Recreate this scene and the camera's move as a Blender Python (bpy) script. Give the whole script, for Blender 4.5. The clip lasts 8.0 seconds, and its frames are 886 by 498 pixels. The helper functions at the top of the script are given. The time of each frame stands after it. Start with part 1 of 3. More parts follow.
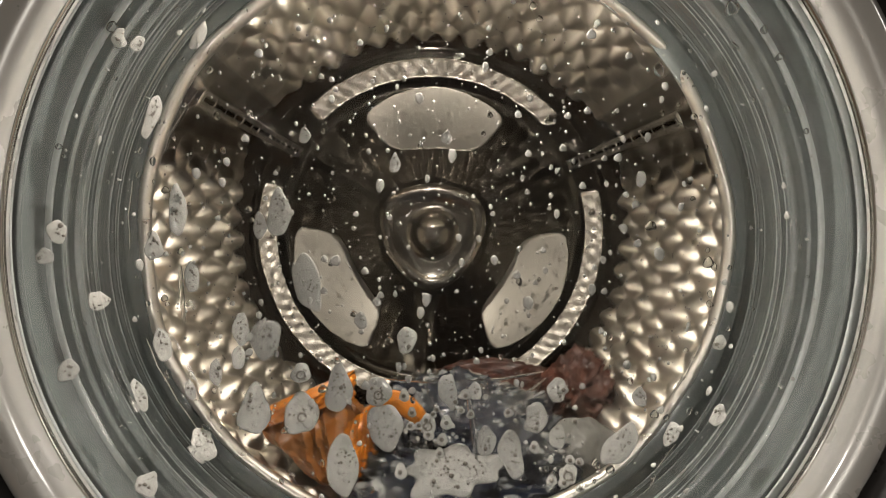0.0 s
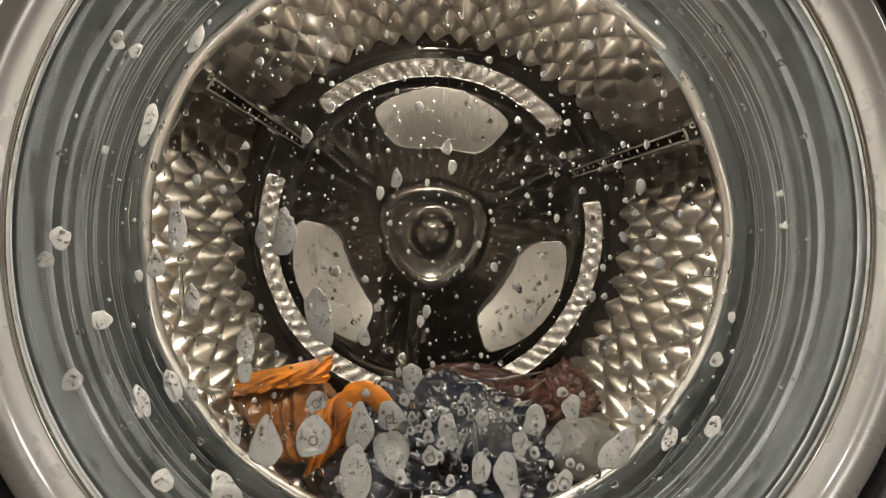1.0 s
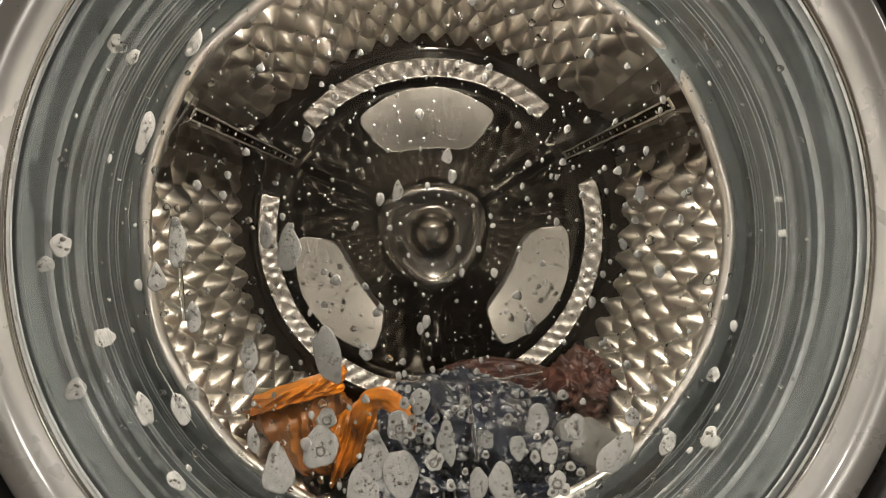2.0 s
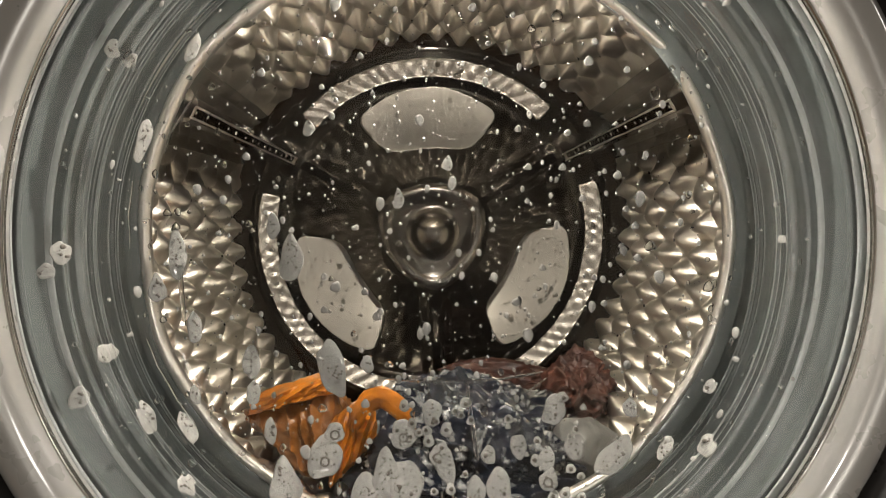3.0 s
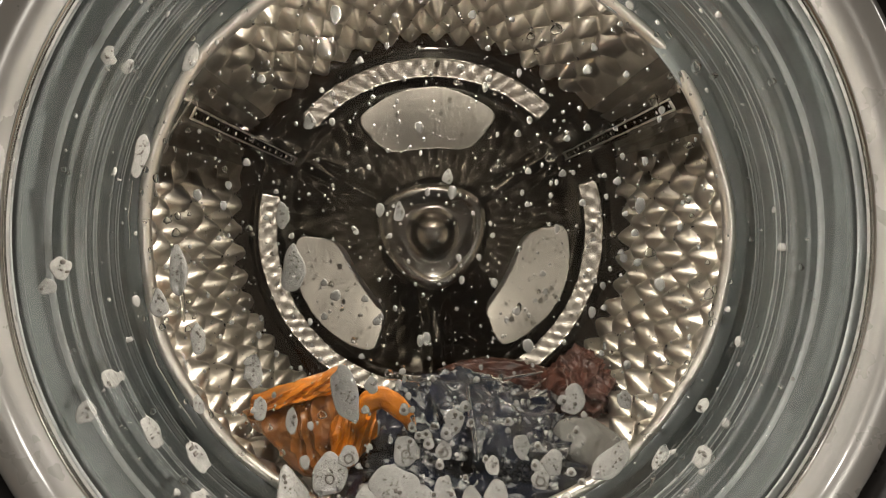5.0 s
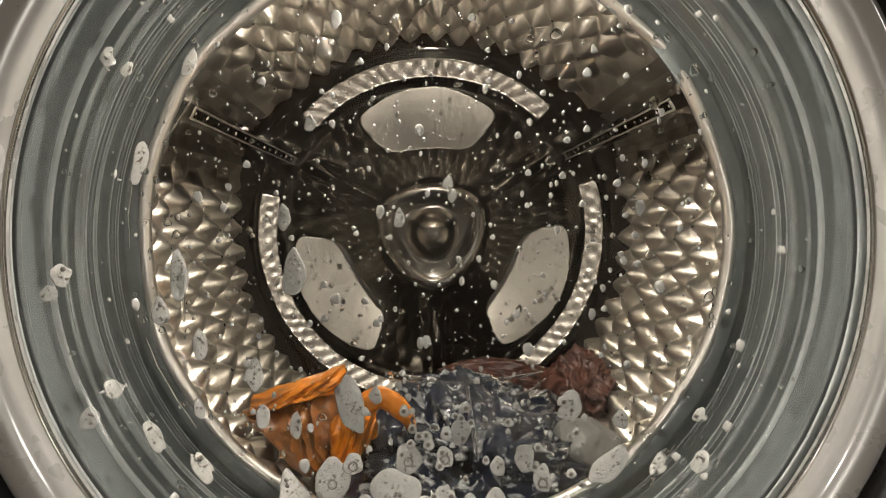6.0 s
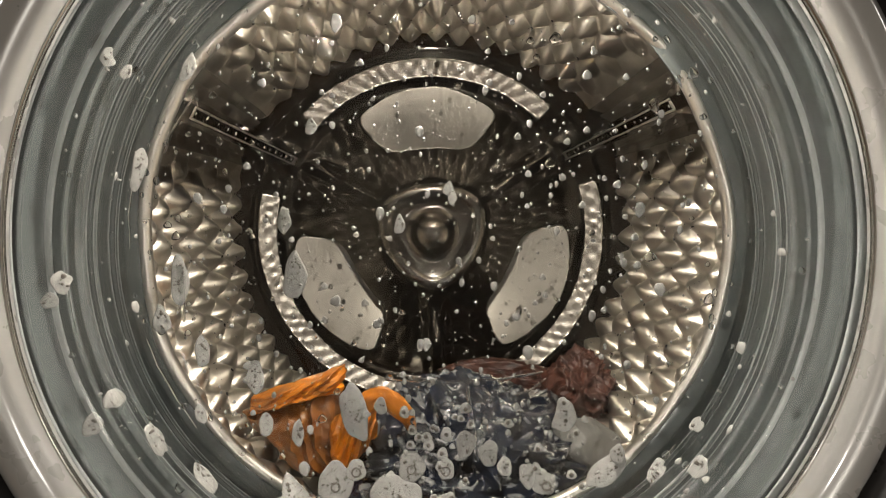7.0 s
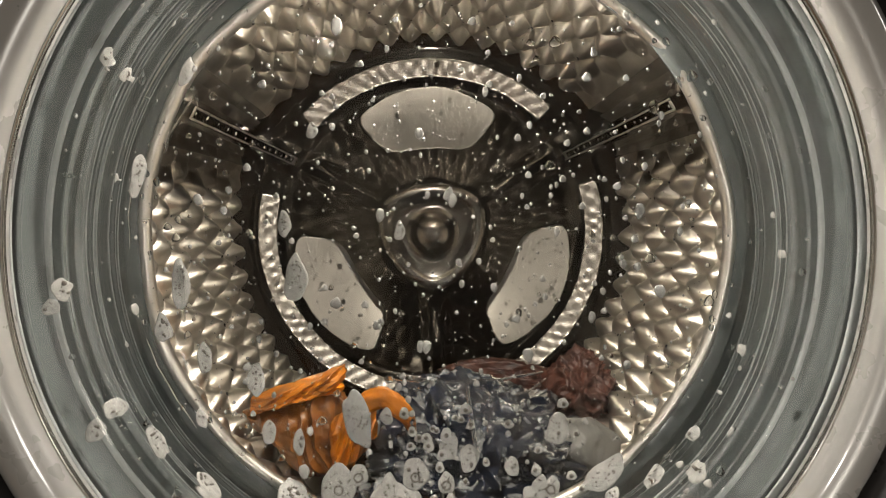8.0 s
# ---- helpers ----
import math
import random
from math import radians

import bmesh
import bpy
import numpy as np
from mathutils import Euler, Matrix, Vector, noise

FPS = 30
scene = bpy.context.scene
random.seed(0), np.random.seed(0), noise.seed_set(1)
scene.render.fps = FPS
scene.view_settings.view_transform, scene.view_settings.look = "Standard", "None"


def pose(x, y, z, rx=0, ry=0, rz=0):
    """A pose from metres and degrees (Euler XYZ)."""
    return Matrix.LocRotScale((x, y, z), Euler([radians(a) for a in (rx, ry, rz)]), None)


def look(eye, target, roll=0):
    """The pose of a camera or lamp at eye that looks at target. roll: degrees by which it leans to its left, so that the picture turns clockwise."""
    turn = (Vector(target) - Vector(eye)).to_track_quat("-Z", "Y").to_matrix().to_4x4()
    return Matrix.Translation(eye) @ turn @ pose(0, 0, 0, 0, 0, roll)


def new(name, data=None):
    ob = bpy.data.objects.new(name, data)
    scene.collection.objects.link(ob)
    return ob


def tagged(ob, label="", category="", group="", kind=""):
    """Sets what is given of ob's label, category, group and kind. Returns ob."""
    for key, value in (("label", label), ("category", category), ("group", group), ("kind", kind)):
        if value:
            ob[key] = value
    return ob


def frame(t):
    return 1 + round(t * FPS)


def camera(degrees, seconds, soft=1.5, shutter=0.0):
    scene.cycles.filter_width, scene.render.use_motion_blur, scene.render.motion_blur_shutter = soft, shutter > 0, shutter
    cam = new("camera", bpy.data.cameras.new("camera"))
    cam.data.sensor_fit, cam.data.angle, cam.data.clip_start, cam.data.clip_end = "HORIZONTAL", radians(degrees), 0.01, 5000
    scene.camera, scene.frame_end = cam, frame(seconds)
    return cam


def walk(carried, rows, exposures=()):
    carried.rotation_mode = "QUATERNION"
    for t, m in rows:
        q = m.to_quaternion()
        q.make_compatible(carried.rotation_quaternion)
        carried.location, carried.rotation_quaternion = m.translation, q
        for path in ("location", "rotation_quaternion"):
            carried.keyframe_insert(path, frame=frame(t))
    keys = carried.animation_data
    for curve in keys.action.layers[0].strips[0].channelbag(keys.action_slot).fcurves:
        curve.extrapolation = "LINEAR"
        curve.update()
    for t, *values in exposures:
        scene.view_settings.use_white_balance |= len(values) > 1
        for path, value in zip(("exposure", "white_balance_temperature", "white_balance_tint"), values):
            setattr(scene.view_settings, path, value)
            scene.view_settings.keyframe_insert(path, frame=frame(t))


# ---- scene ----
# the film camera stands still, a hand's width before the porthole
Z0 = 0.43                      # height of the drum's axis over the floor
EYE = Vector((-0.0077, -0.200, Z0 + 0.0106))
AIM = EYE + Vector((0.0300, 1.0, -0.0440))
cam = camera(76.2, 8.0, soft=1.0, shutter=0.5)
walk(cam, [(0.0, look(EYE, AIM)), (8.0, look(EYE, AIM))], exposures=[(0.0, 0.0), (8.0, 0.0)])

# ---------------------------------------------------------------- light
world = bpy.data.worlds.new("world")
scene.world = world
world.use_nodes = True
world.node_tree.nodes["Background"].inputs[0].default_value = (0.9, 0.95, 1.0, 1)
world.node_tree.nodes["Background"].inputs[1].default_value = 0.02


def lamp(name, kind, m, power, colour, **more):
    data = bpy.data.lights.new(name, kind)
    data.energy, data.color = power, colour
    if "size" in more:
        data.shadow_soft_size = more["size"]
    ob = new(name, data)
    ob.matrix_world = m
    return ob


# the torch over the lens, the drum's own lamp in the top of the gasket, and two lamps on the room's side walls
lamp("torch_light", "POINT", Matrix.Translation(EYE + Vector((0.0490, -0.004, -0.0770))), 1.2, (1.0, 0.95, 0.86), size=0.0016)
lamp("drum_light", "POINT", Matrix.Translation((0.003, 0.131, Z0 + 0.1500)), 4.6, (1.0, 0.93, 0.82), size=0.005)
lamp("room_light", "POINT", Matrix.Translation((-1.25, -0.95, 1.10)), 6.5, (1.0, 0.95, 0.87), size=0.03)
lamp("room_light", "POINT", Matrix.Translation((1.40, -0.95, 1.00)), 5.4, (1.0, 0.95, 0.87), size=0.14)


# ---------------------------------------------------------------- materials
def material(name, colour, rough=0.5, metal=0.0, vary=0.15, scale=40.0, bump=0.0, bump_scale=200.0, colour2=None,
             rough_vary=0.1, stretch=(1, 1, 1), coat=0.0, transmission=0.0, ior=1.45, subsurface=0.0, random_tint=0.0, alpha=1.0, coat_rough=0.08, coat_ior=1.5, edge=(0.35, 0.7)):
    m = bpy.data.materials.new(name)
    m.use_nodes = True
    nt = m.node_tree
    b = nt.nodes["Principled BSDF"]
    b.inputs["Metallic"].default_value = metal
    b.inputs["IOR"].default_value = ior
    b.inputs["Transmission Weight"].default_value = transmission
    b.inputs["Coat Weight"].default_value = coat
    b.inputs["Coat Roughness"].default_value = coat_rough
    b.inputs["Coat IOR"].default_value = coat_ior
    b.inputs["Alpha"].default_value = alpha
    if subsurface:
        b.inputs["Subsurface Weight"].default_value = subsurface
        b.inputs["Subsurface Scale"].default_value = 0.004
    tc = nt.nodes.new("ShaderNodeTexCoord")
    mp = nt.nodes.new("ShaderNodeMapping")
    mp.inputs["Scale"].default_value = stretch
    nt.links.new(tc.outputs["Object"], mp.inputs[0])
    n1 = nt.nodes.new("ShaderNodeTexNoise")
    n1.inputs["Scale"].default_value, n1.inputs["Detail"].default_value = scale, 6
    nt.links.new(mp.outputs[0], n1.inputs["Vector"])
    n2 = nt.nodes.new("ShaderNodeTexNoise")
    n2.inputs["Scale"].default_value, n2.inputs["Detail"].default_value = bump_scale, 4
    nt.links.new(mp.outputs[0], n2.inputs["Vector"])
    mix = nt.nodes.new("ShaderNodeMix")
    mix.data_type = "RGBA"
    c2 = colour2 or tuple(c * (1 - vary * 2) for c in colour)
    mix.inputs["A"].default_value = (*colour, 1)
    mix.inputs["B"].default_value = (*c2, 1)
    ramp = nt.nodes.new("ShaderNodeMapRange")
    ramp.inputs["From Min"].default_value, ramp.inputs["From Max"].default_value = edge
    nt.links.new(n1.outputs["Fac"], ramp.inputs[0])
    nt.links.new(ramp.outputs[0], mix.inputs["Factor"])
    last = mix.outputs["Result"]
    if random_tint:
        info = nt.nodes.new("ShaderNodeObjectInfo")
        hsv = nt.nodes.new("ShaderNodeHueSaturation")
        mr = nt.nodes.new("ShaderNodeMapRange")
        mr.inputs["To Min"].default_value, mr.inputs["To Max"].default_value = 1 - random_tint, 1 + random_tint
        nt.links.new(info.outputs["Random"], mr.inputs[0])
        nt.links.new(mr.outputs[0], hsv.inputs["Value"])
        nt.links.new(last, hsv.inputs["Color"])
        last = hsv.outputs["Color"]
    nt.links.new(last, b.inputs["Base Color"])
    rr = nt.nodes.new("ShaderNodeMapRange")
    rr.inputs["To Min"].default_value, rr.inputs["To Max"].default_value = max(0, rough - rough_vary), min(1, rough + rough_vary)
    nt.links.new(n2.outputs["Fac"], rr.inputs[0])
    nt.links.new(rr.outputs[0], b.inputs["Roughness"])
    if bump:
        bp = nt.nodes.new("ShaderNodeBump")
        bp.inputs["Strength"].default_value, bp.inputs["Distance"].default_value = bump, 0.001
        nt.links.new(n2.outputs["Fac"], bp.inputs["Height"])
        nt.links.new(bp.outputs[0], b.inputs["Normal"])
    return m


# ring, plate and lifter steel: the dark reflections are put into the colour
STEEL_RING = material("ring_steel_dark_reflection", (0.12, 0.11, 0.10), 0.02, 1.0, 0.10, 20, 0.0, 60, rough_vary=0.0)
HUB_STEEL = material("hub_steel", (0.20, 0.185, 0.165), 0.13, 1.0, 0.10, 40, 0.05, 120, rough_vary=0.04)
STEEL_PLATE = material("plate_steel_dark_reflection", (0.065, 0.060, 0.053), 0.10, 1.0, 0.06, 20, 0.0, 60, rough_vary=0.02)
STEEL_MATT = material("brushed_steel", (0.225, 0.208, 0.180), 0.33, 1.0, 0.14, 14, 0.0, 40, rough_vary=0.03, stretch=(1, 1, 1))
STEEL_WALL = material("wall_steel", (0.86, 0.81, 0.73), 0.33, 1.0, 0.10, 60, 0.0, 160, rough_vary=0.10)
RIM_STEEL = material("rim_steel", (0.72, 0.68, 0.62), 0.30, 1.0, 0.05, 40, 0.10, 120, rough_vary=0.08)
STEEL_ARC = material("pressed_steel", (0.46, 0.425, 0.375), 0.24, 1.0, 0.16, 90, 0.35, 60, rough_vary=0.05)
STEEL_DARK = material("lifter_steel_dark_reflection", (0.09, 0.082, 0.074), 0.10, 1.0, 0.1, 60, 0.05, 300, rough_vary=0.05)
CHROME = material("chrome", (0.70, 0.68, 0.65), 0.12, 1.0, 0.03, 20, 0.0, rough_vary=0.03)
SATIN = material("satin_ring", (0.33, 0.32, 0.305), 0.28, 0.2, 0.008, 20, 0.0, 60, rough_vary=0.04, coat=1.0, coat_rough=0.09, coat_ior=2.4)
BLACK = material("black_trim", (0.02, 0.018, 0.017), 0.3, 0.0, 0.2, 30)
ENAMEL = material("white_enamel", (0.78, 0.77, 0.75), 0.3, 0.0, 0.02, 10, 0.02, 900)
RUBBER = material("grey_rubber", (0.080, 0.088, 0.085), 0.34, 0.0, 0.12, 45, 0.30, 150, coat=0.45)
GLASS = material("door_glass", (1.0, 1.0, 1.0), 0.0, 0.0, 0.0, 20, 0.045, 85, rough_vary=0.0, transmission=1.0, ior=1.45)
WATER = material("water", (0.97, 0.99, 0.99), 0.0, 0.0, 0.0, 20, 0.0, rough_vary=0.0, transmission=1.0, ior=1.33)
FOAM = material("foam", (0.205, 0.200, 0.186), 0.5, 0.0, 0.05, 520, 0.35, 900, colour2=(0.150, 0.145, 0.134), random_tint=0.10, coat=0.2)
BUBBLE = material("bubble", (0.13, 0.118, 0.102), 0.12, 0.0, 0.2, 500, coat=0.6)
SUDS = material("thin_suds", (0.13, 0.128, 0.118), 0.5, 0.0, 0.1, 120, 0.3, 500, coat=0.3)
# duller copy of the orange: wetness, shade and haze put into its colour
SHADED_ORANGE = material("soaked_shaded_orange_cloth", (0.22, 0.075, 0.008), 0.34, 0.0, 0.2, 30, 0.5, 500, colour2=(0.075, 0.030, 0.008), coat=0.5)
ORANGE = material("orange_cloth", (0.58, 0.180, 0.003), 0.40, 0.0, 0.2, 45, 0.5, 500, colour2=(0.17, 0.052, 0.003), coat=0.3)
# pale streaks: froth on the cloth, lightened to stand in for wet glints
NAVY = material("navy_cloth_froth_and_glints", (0.005, 0.008, 0.017), 0.20, 0.0, 0.2, 95, 1.0, 210, colour2=(0.21, 0.215, 0.21), coat=1.0, stretch=(1.0, 1.0, 0.40), edge=(0.535, 0.66))
MAROON = material("maroon_knit", (0.070, 0.022, 0.012), 0.5, 0.0, 0.2, 90, 0.9, 300, colour2=(0.026, 0.012, 0.010), coat=0.25)
# paler than the rubber: the room's reflection in the glass, as colour
REFLECTION = material("painted_reflection", (0.30, 0.31, 0.30), 0.4, 0.0, 0.10, 60, 0.2, 200, coat=0.4)
PLASTER = material("plaster", (0.62, 0.58, 0.52), 0.8, 0.0, 0.04, 6, 0.2, 120)
FLOORING = material("floor_boards", (0.28, 0.17, 0.09), 0.5, 0.0, 0.25, 8, 0.2, 80, stretch=(1, 8, 1))


# ---------------------------------------------------------------- mesh helpers
def empty(name):
    return new(name)


def part(name, bm, mat, parent, label="", smooth=True):
    me = bpy.data.meshes.new(name)
    bm.to_mesh(me)
    bm.free()
    return part_of(name, me, mat, parent, label, smooth)


def part_of(name, me, mat, parent, label="", smooth=True):
    if not me.materials:
        me.materials.append(mat)
    if smooth:
        me.polygons.foreach_set("use_smooth", [True] * len(me.polygons))
    ob = new(name, me)
    if parent:
        ob.parent = parent
    return tagged(ob, label)


def grid_mesh(name, verts, nu, nv, close_u=False):
    """A mesh from a grid of nu x nv points, row by row along u."""
    me = bpy.data.meshes.new(name)
    i, j = np.meshgrid(np.arange(nu if close_u else nu - 1), np.arange(nv - 1), indexing="ij")
    a, b = i * nv + j, ((i + 1) % nu) * nv + j
    quads = np.stack([a, b, b + 1, a + 1], -1).reshape(-1, 4)
    me.vertices.add(nu * nv)
    me.vertices.foreach_set("co", np.asarray(verts, dtype=np.float32).ravel())
    me.loops.add(quads.size)
    me.loops.foreach_set("vertex_index", quads.ravel().astype(np.int32))
    me.polygons.add(len(quads))
    me.polygons.foreach_set("loop_start", np.arange(0, quads.size, 4, dtype=np.int32))
    me.update(calc_edges=True)
    me.validate()
    return me


def turned(name, profile, steps=192, closed=False, wave=None):
    """A body turned about the y axis from (radius, y) points."""
    pts = list(profile) + ([profile[0]] if closed else [])
    ang = np.linspace(0, 2 * np.pi, steps, endpoint=False)
    r = np.array([p[0] for p in pts])[None, :] * np.ones((steps, 1))
    y = np.array([p[1] for p in pts])[None, :] * np.ones((steps, 1))
    a = ang[:, None] * np.ones_like(r)
    if wave:
        r, y = wave(r, y, a)
    v = np.stack([r * np.cos(a), y, r * np.sin(a)], -1)
    me = grid_mesh(name, v.reshape(-1, 3), steps, len(pts), True)
    bm = bmesh.new()
    bm.from_mesh(me)
    bmesh.ops.remove_doubles(bm, verts=bm.verts, dist=1e-6)
    bmesh.ops.recalc_face_normals(bm, faces=bm.faces)
    bm.to_mesh(me)
    bm.free()
    return me


def smooth_profile(points, per=8):
    """Catmull-Rom through (radius, y) points."""
    p = [Vector((a, b)) for a, b in points]
    p = [2 * p[0] - p[1]] + p + [2 * p[-1] - p[-2]]
    out = []
    for k in range(1, len(p) - 2):
        for s in range(per):
            t = s / per
            q = 0.5 * (2 * p[k] + (p[k + 1] - p[k - 1]) * t + (2 * p[k - 1] - 5 * p[k] + 4 * p[k + 1] - p[k + 2]) * t * t
                       + (3 * p[k] - p[k - 1] - 3 * p[k + 1] + p[k + 2]) * t ** 3)
            out.append((max(q.x, 0.0), q.y))
    out.append((p[-2].x, p[-2].y))
    return out


def box_bm(x0, x1, y0, y1, z0, z1, bevel=0.0):
    bm = bmesh.new()
    bmesh.ops.create_cube(bm, size=1, matrix=Matrix.Translation(((x0 + x1) / 2, (y0 + y1) / 2, (z0 + z1) / 2))
                          @ Matrix.Diagonal((x1 - x0, y1 - y0, z1 - z0, 1)))
    if bevel:
        bmesh.ops.bevel(bm, geom=bm.edges[:], offset=bevel, segments=3, affect="EDGES", profile=0.5)
    return bm


def sstep(a, b, x):
    t = np.clip((x - a) / (b - a), 0, 1)
    return t * t * (3 - 2 * t)


# ---------------------------------------------------------------- room
def room():
    X0, X1, Y0, Y1, H = -1.6, 1.8, -2.2, 0.75, 2.4
    def piece(name, bm, mat, label, category):
        tagged(part(name, bm, mat, None, smooth=False), label, category, kind="structure")
    piece("floor", box_bm(X0, X1, Y0, Y1, -0.1, 0.0), FLOORING, "brown wooden floor of the laundry room", "floor")
    piece("ceiling", box_bm(X0, X1, Y0, Y1, H, H + 0.1), PLASTER, "plain plaster ceiling over the laundry room", "ceiling")
    piece("wall_north", box_bm(X0, X1, Y1, Y1 + 0.1, -0.1, H + 0.1), PLASTER, "plain plaster wall behind the washing machine", "wall")
    piece("wall_south", box_bm(X0, X1, Y0 - 0.1, Y0, -0.1, H + 0.1), PLASTER, "plain plaster wall facing the washing machine", "wall")
    piece("wall_west", box_bm(X0 - 0.1, X0, Y0, Y1, -0.1, H + 0.1), PLASTER, "plain plaster side wall", "wall")
    piece("wall_east", box_bm(X1, X1 + 0.1, Y0, Y1, -0.1, H + 0.1), PLASTER, "plain plaster side wall", "wall")


room()

# ---------------------------------------------------------------- washing machine
machine = tagged(empty("washing_machine"), "front-loading washing machine with a round glass door and wet steel drum", "washing machine")


def cabinet():
    """Front sheet with a round hole, and the box behind it."""
    n = 128
    bm = bmesh.new()
    inner, outer = [], []
    for k in range(n):
        a = 2 * math.pi * k / n
        c, s = math.cos(a), math.sin(a)
        inner.append(bm.verts.new((0.216 * c, 0.0, Z0 + 0.216 * s)))
        f = min(0.30 / max(abs(c), 1e-6), (0.42 / max(abs(s), 1e-6)))
        outer.append(bm.verts.new((f * c, 0.0, Z0 + f * s)))
    for k in range(n):
        bm.faces.new((inner[k], inner[(k + 1) % n], outer[(k + 1) % n], outer[k]))
    ext = bmesh.ops.extrude_face_region(bm, geom=bm.faces[:])
    bmesh.ops.translate(bm, vec=(0, 0.012, 0), verts=[v for v in ext["geom"] if isinstance(v, bmesh.types.BMVert)])
    bmesh.ops.recalc_face_normals(bm, faces=bm.faces)
    part("front_panel", bm, ENAMEL, machine, "white enamelled front panel", smooth=False)
    for nm, b in (("side_panel", (-0.30, -0.292, 0.014, 0.62, 0.01, 0.85)), ("side_panel", (0.292, 0.30, 0.014, 0.62, 0.01, 0.85)),
                  ("top_panel", (-0.30, 0.30, 0.0, 0.62, 0.852, 0.87)), ("back_panel", (-0.29, 0.29, 0.61, 0.62, 0.01, 0.85)),
                  ("bottom_panel", (-0.29, 0.29, 0.014, 0.608, 0.0, 0.01))):
        part(nm, box_bm(*b, 0.002), ENAMEL, machine, smooth=False)


cabinet()


def at_axis(ob):
    ob.location = (0, 0, Z0)
    return ob


# door: black outer trim, satin ring, bright inner bead
door = at_axis(part_of("door_ring", turned("door_ring", smooth_profile([(0.1775, 0.034), (0.1766, 0.027), (0.1774, 0.0205), (0.1810, 0.0160), (0.1865, 0.0140), (0.1905, 0.0158), (0.1930, 0.021)], 6)), SATIN, machine, "satin silver door ring"))
door.location.x = 0.0012
part_of("trim_ring", turned("trim_ring", smooth_profile([(0.1922, 0.021), (0.1930, 0.0142), (0.1955, 0.0100), (0.200, 0.0060), (0.2185, -0.001), (0.219, 0.012)], 6)), BLACK, door, "glossy black outer trim")
part_of("bead", turned("bead", [(0.1766 + 0.0010 * math.cos(a), 0.0285 + 0.0016  * math.sin(a)) for a in np.linspace(0, 2 * math.pi, 13)]), CHROME, door, "polished chrome bead")

# the glass bowl: (radius, y) of its drum-side face
BOWL = smooth_profile([(0.1800, 0.0345), (0.1650, 0.040), (0.1600, 0.052), (0.1565, 0.064), (0.1520, 0.076), (0.1450, 0.0875), (0.1340, 0.0950),
                       (0.1240, 0.0999), (0.1150, 0.1045), (0.1070, 0.1068), (0.095, 0.1083), (0.060, 0.1100), (0.030, 0.1107), (0.0, 0.1110)], 26)
BOWL_R = np.array([p[0] for p in BOWL])[::-1]
BOWL_Y = np.array([p[1] for p in BOWL])[::-1]


def glass_y(r):
    return float(np.interp(r, BOWL_R, BOWL_Y))


def bowl():
    th, along = 0.0045, 0.0
    inner = []
    for k, (r, y) in enumerate(BOWL):
        a, b = BOWL[max(k - 1, 0)], BOWL[min(k + 1, len(BOWL) - 1)]
        d = Vector((b[0] - a[0], b[1] - a[1])).normalized()
        nrm = Vector((d.y, -d.x))
        if nrm.y > 0:
            nrm = -nrm
        # shallow moulded rings on the near face of the side wall
        along += math.dist(a, (r, y))
        deep = th + 0.0005 * sum(math.cos(min(1.0, abs(along - c) / 0.0026) * math.pi / 2) ** 2 for c in (0.0205, 0.0320, 0.0440))
        rr, yy = r + nrm.x * deep, y + nrm.y * deep
        inner.append((max(rr, 0.0), yy))
    inner[-1] = (0.0, inner[-1][1])
    return turned("door_glass", BOWL + inner[::-1], 200, closed=True)


glass = part_of("door_glass", bowl(), GLASS, machine, "clear wet bowl-shaped door glass")
at_axis(glass)
glass.visible_shadow = False

# rubber bellows between the door and the drum
GASKET = [(0.195, 0.012), (0.190, 0.036), (0.1865, 0.0440), (0.1835, 0.0456), (0.1810, 0.0452), (0.1805, 0.0475), (0.1855, 0.0520), (0.1860, 0.0600), (0.1830, 0.0650),
          (0.1770, 0.0664), (0.1722, 0.0668), (0.1715, 0.0690), (0.1790, 0.0730), (0.1805, 0.0800), (0.1775, 0.0845), (0.1725, 0.0860), (0.1680, 0.0866), (0.1675, 0.0890),
          (0.1780, 0.0930), (0.1815, 0.1030), (0.1815, 0.1120), (0.1860, 0.1150), (0.1850, 0.1180), (0.1800, 0.1180), (0.1770, 0.1172), (0.1710, 0.1182), (0.1680, 0.1200),
          (0.1672, 0.1230), (0.176, 0.127), (0.20, 0.118), (0.21, 0.06)]


def slack(r, y, a):
    k = sstep(0.100, 0.118, y) * (0.0007 * np.sin(5 * a + 1.0) + 0.0005 * np.sin(11 * a) + 0.0006 * np.sin(23 * a + 2.0) * np.sin(2 * a + 0.5))
    return r + k, y + k


at_axis(part_of("gasket", turned("gasket", smooth_profile(GASKET, 6), 256, wave=slack), RUBBER, machine, "grey ribbed rubber door gasket"))

# pale rings on the crests of the bellows, painted reflections of the door glass
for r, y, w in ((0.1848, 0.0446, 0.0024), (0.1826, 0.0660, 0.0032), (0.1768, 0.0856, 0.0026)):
    at_axis(part_of("reflection_line", turned("reflection_line", [(r + w * math.cos(b), y - w * 0.35 * math.sin(b)) for b in np.linspace(0, 2 * math.pi, 9)], 160), REFLECTION, machine, "pale ring painted on the gasket as a reflection in the glass"))

# polished rim at the gasket's inner edge, slightly uneven under the wet glass
def uneven(r, y, a):
    k = 0.0011 * np.sin(3 * a + 0.6) + 0.0008 * np.sin(7 * a + 1.9) + 0.0006 * np.sin(13 * a + 0.4) + 0.0014 * np.exp(-((a - 0.70) / 0.10) ** 2)
    return r + k, y + 0.4 * k


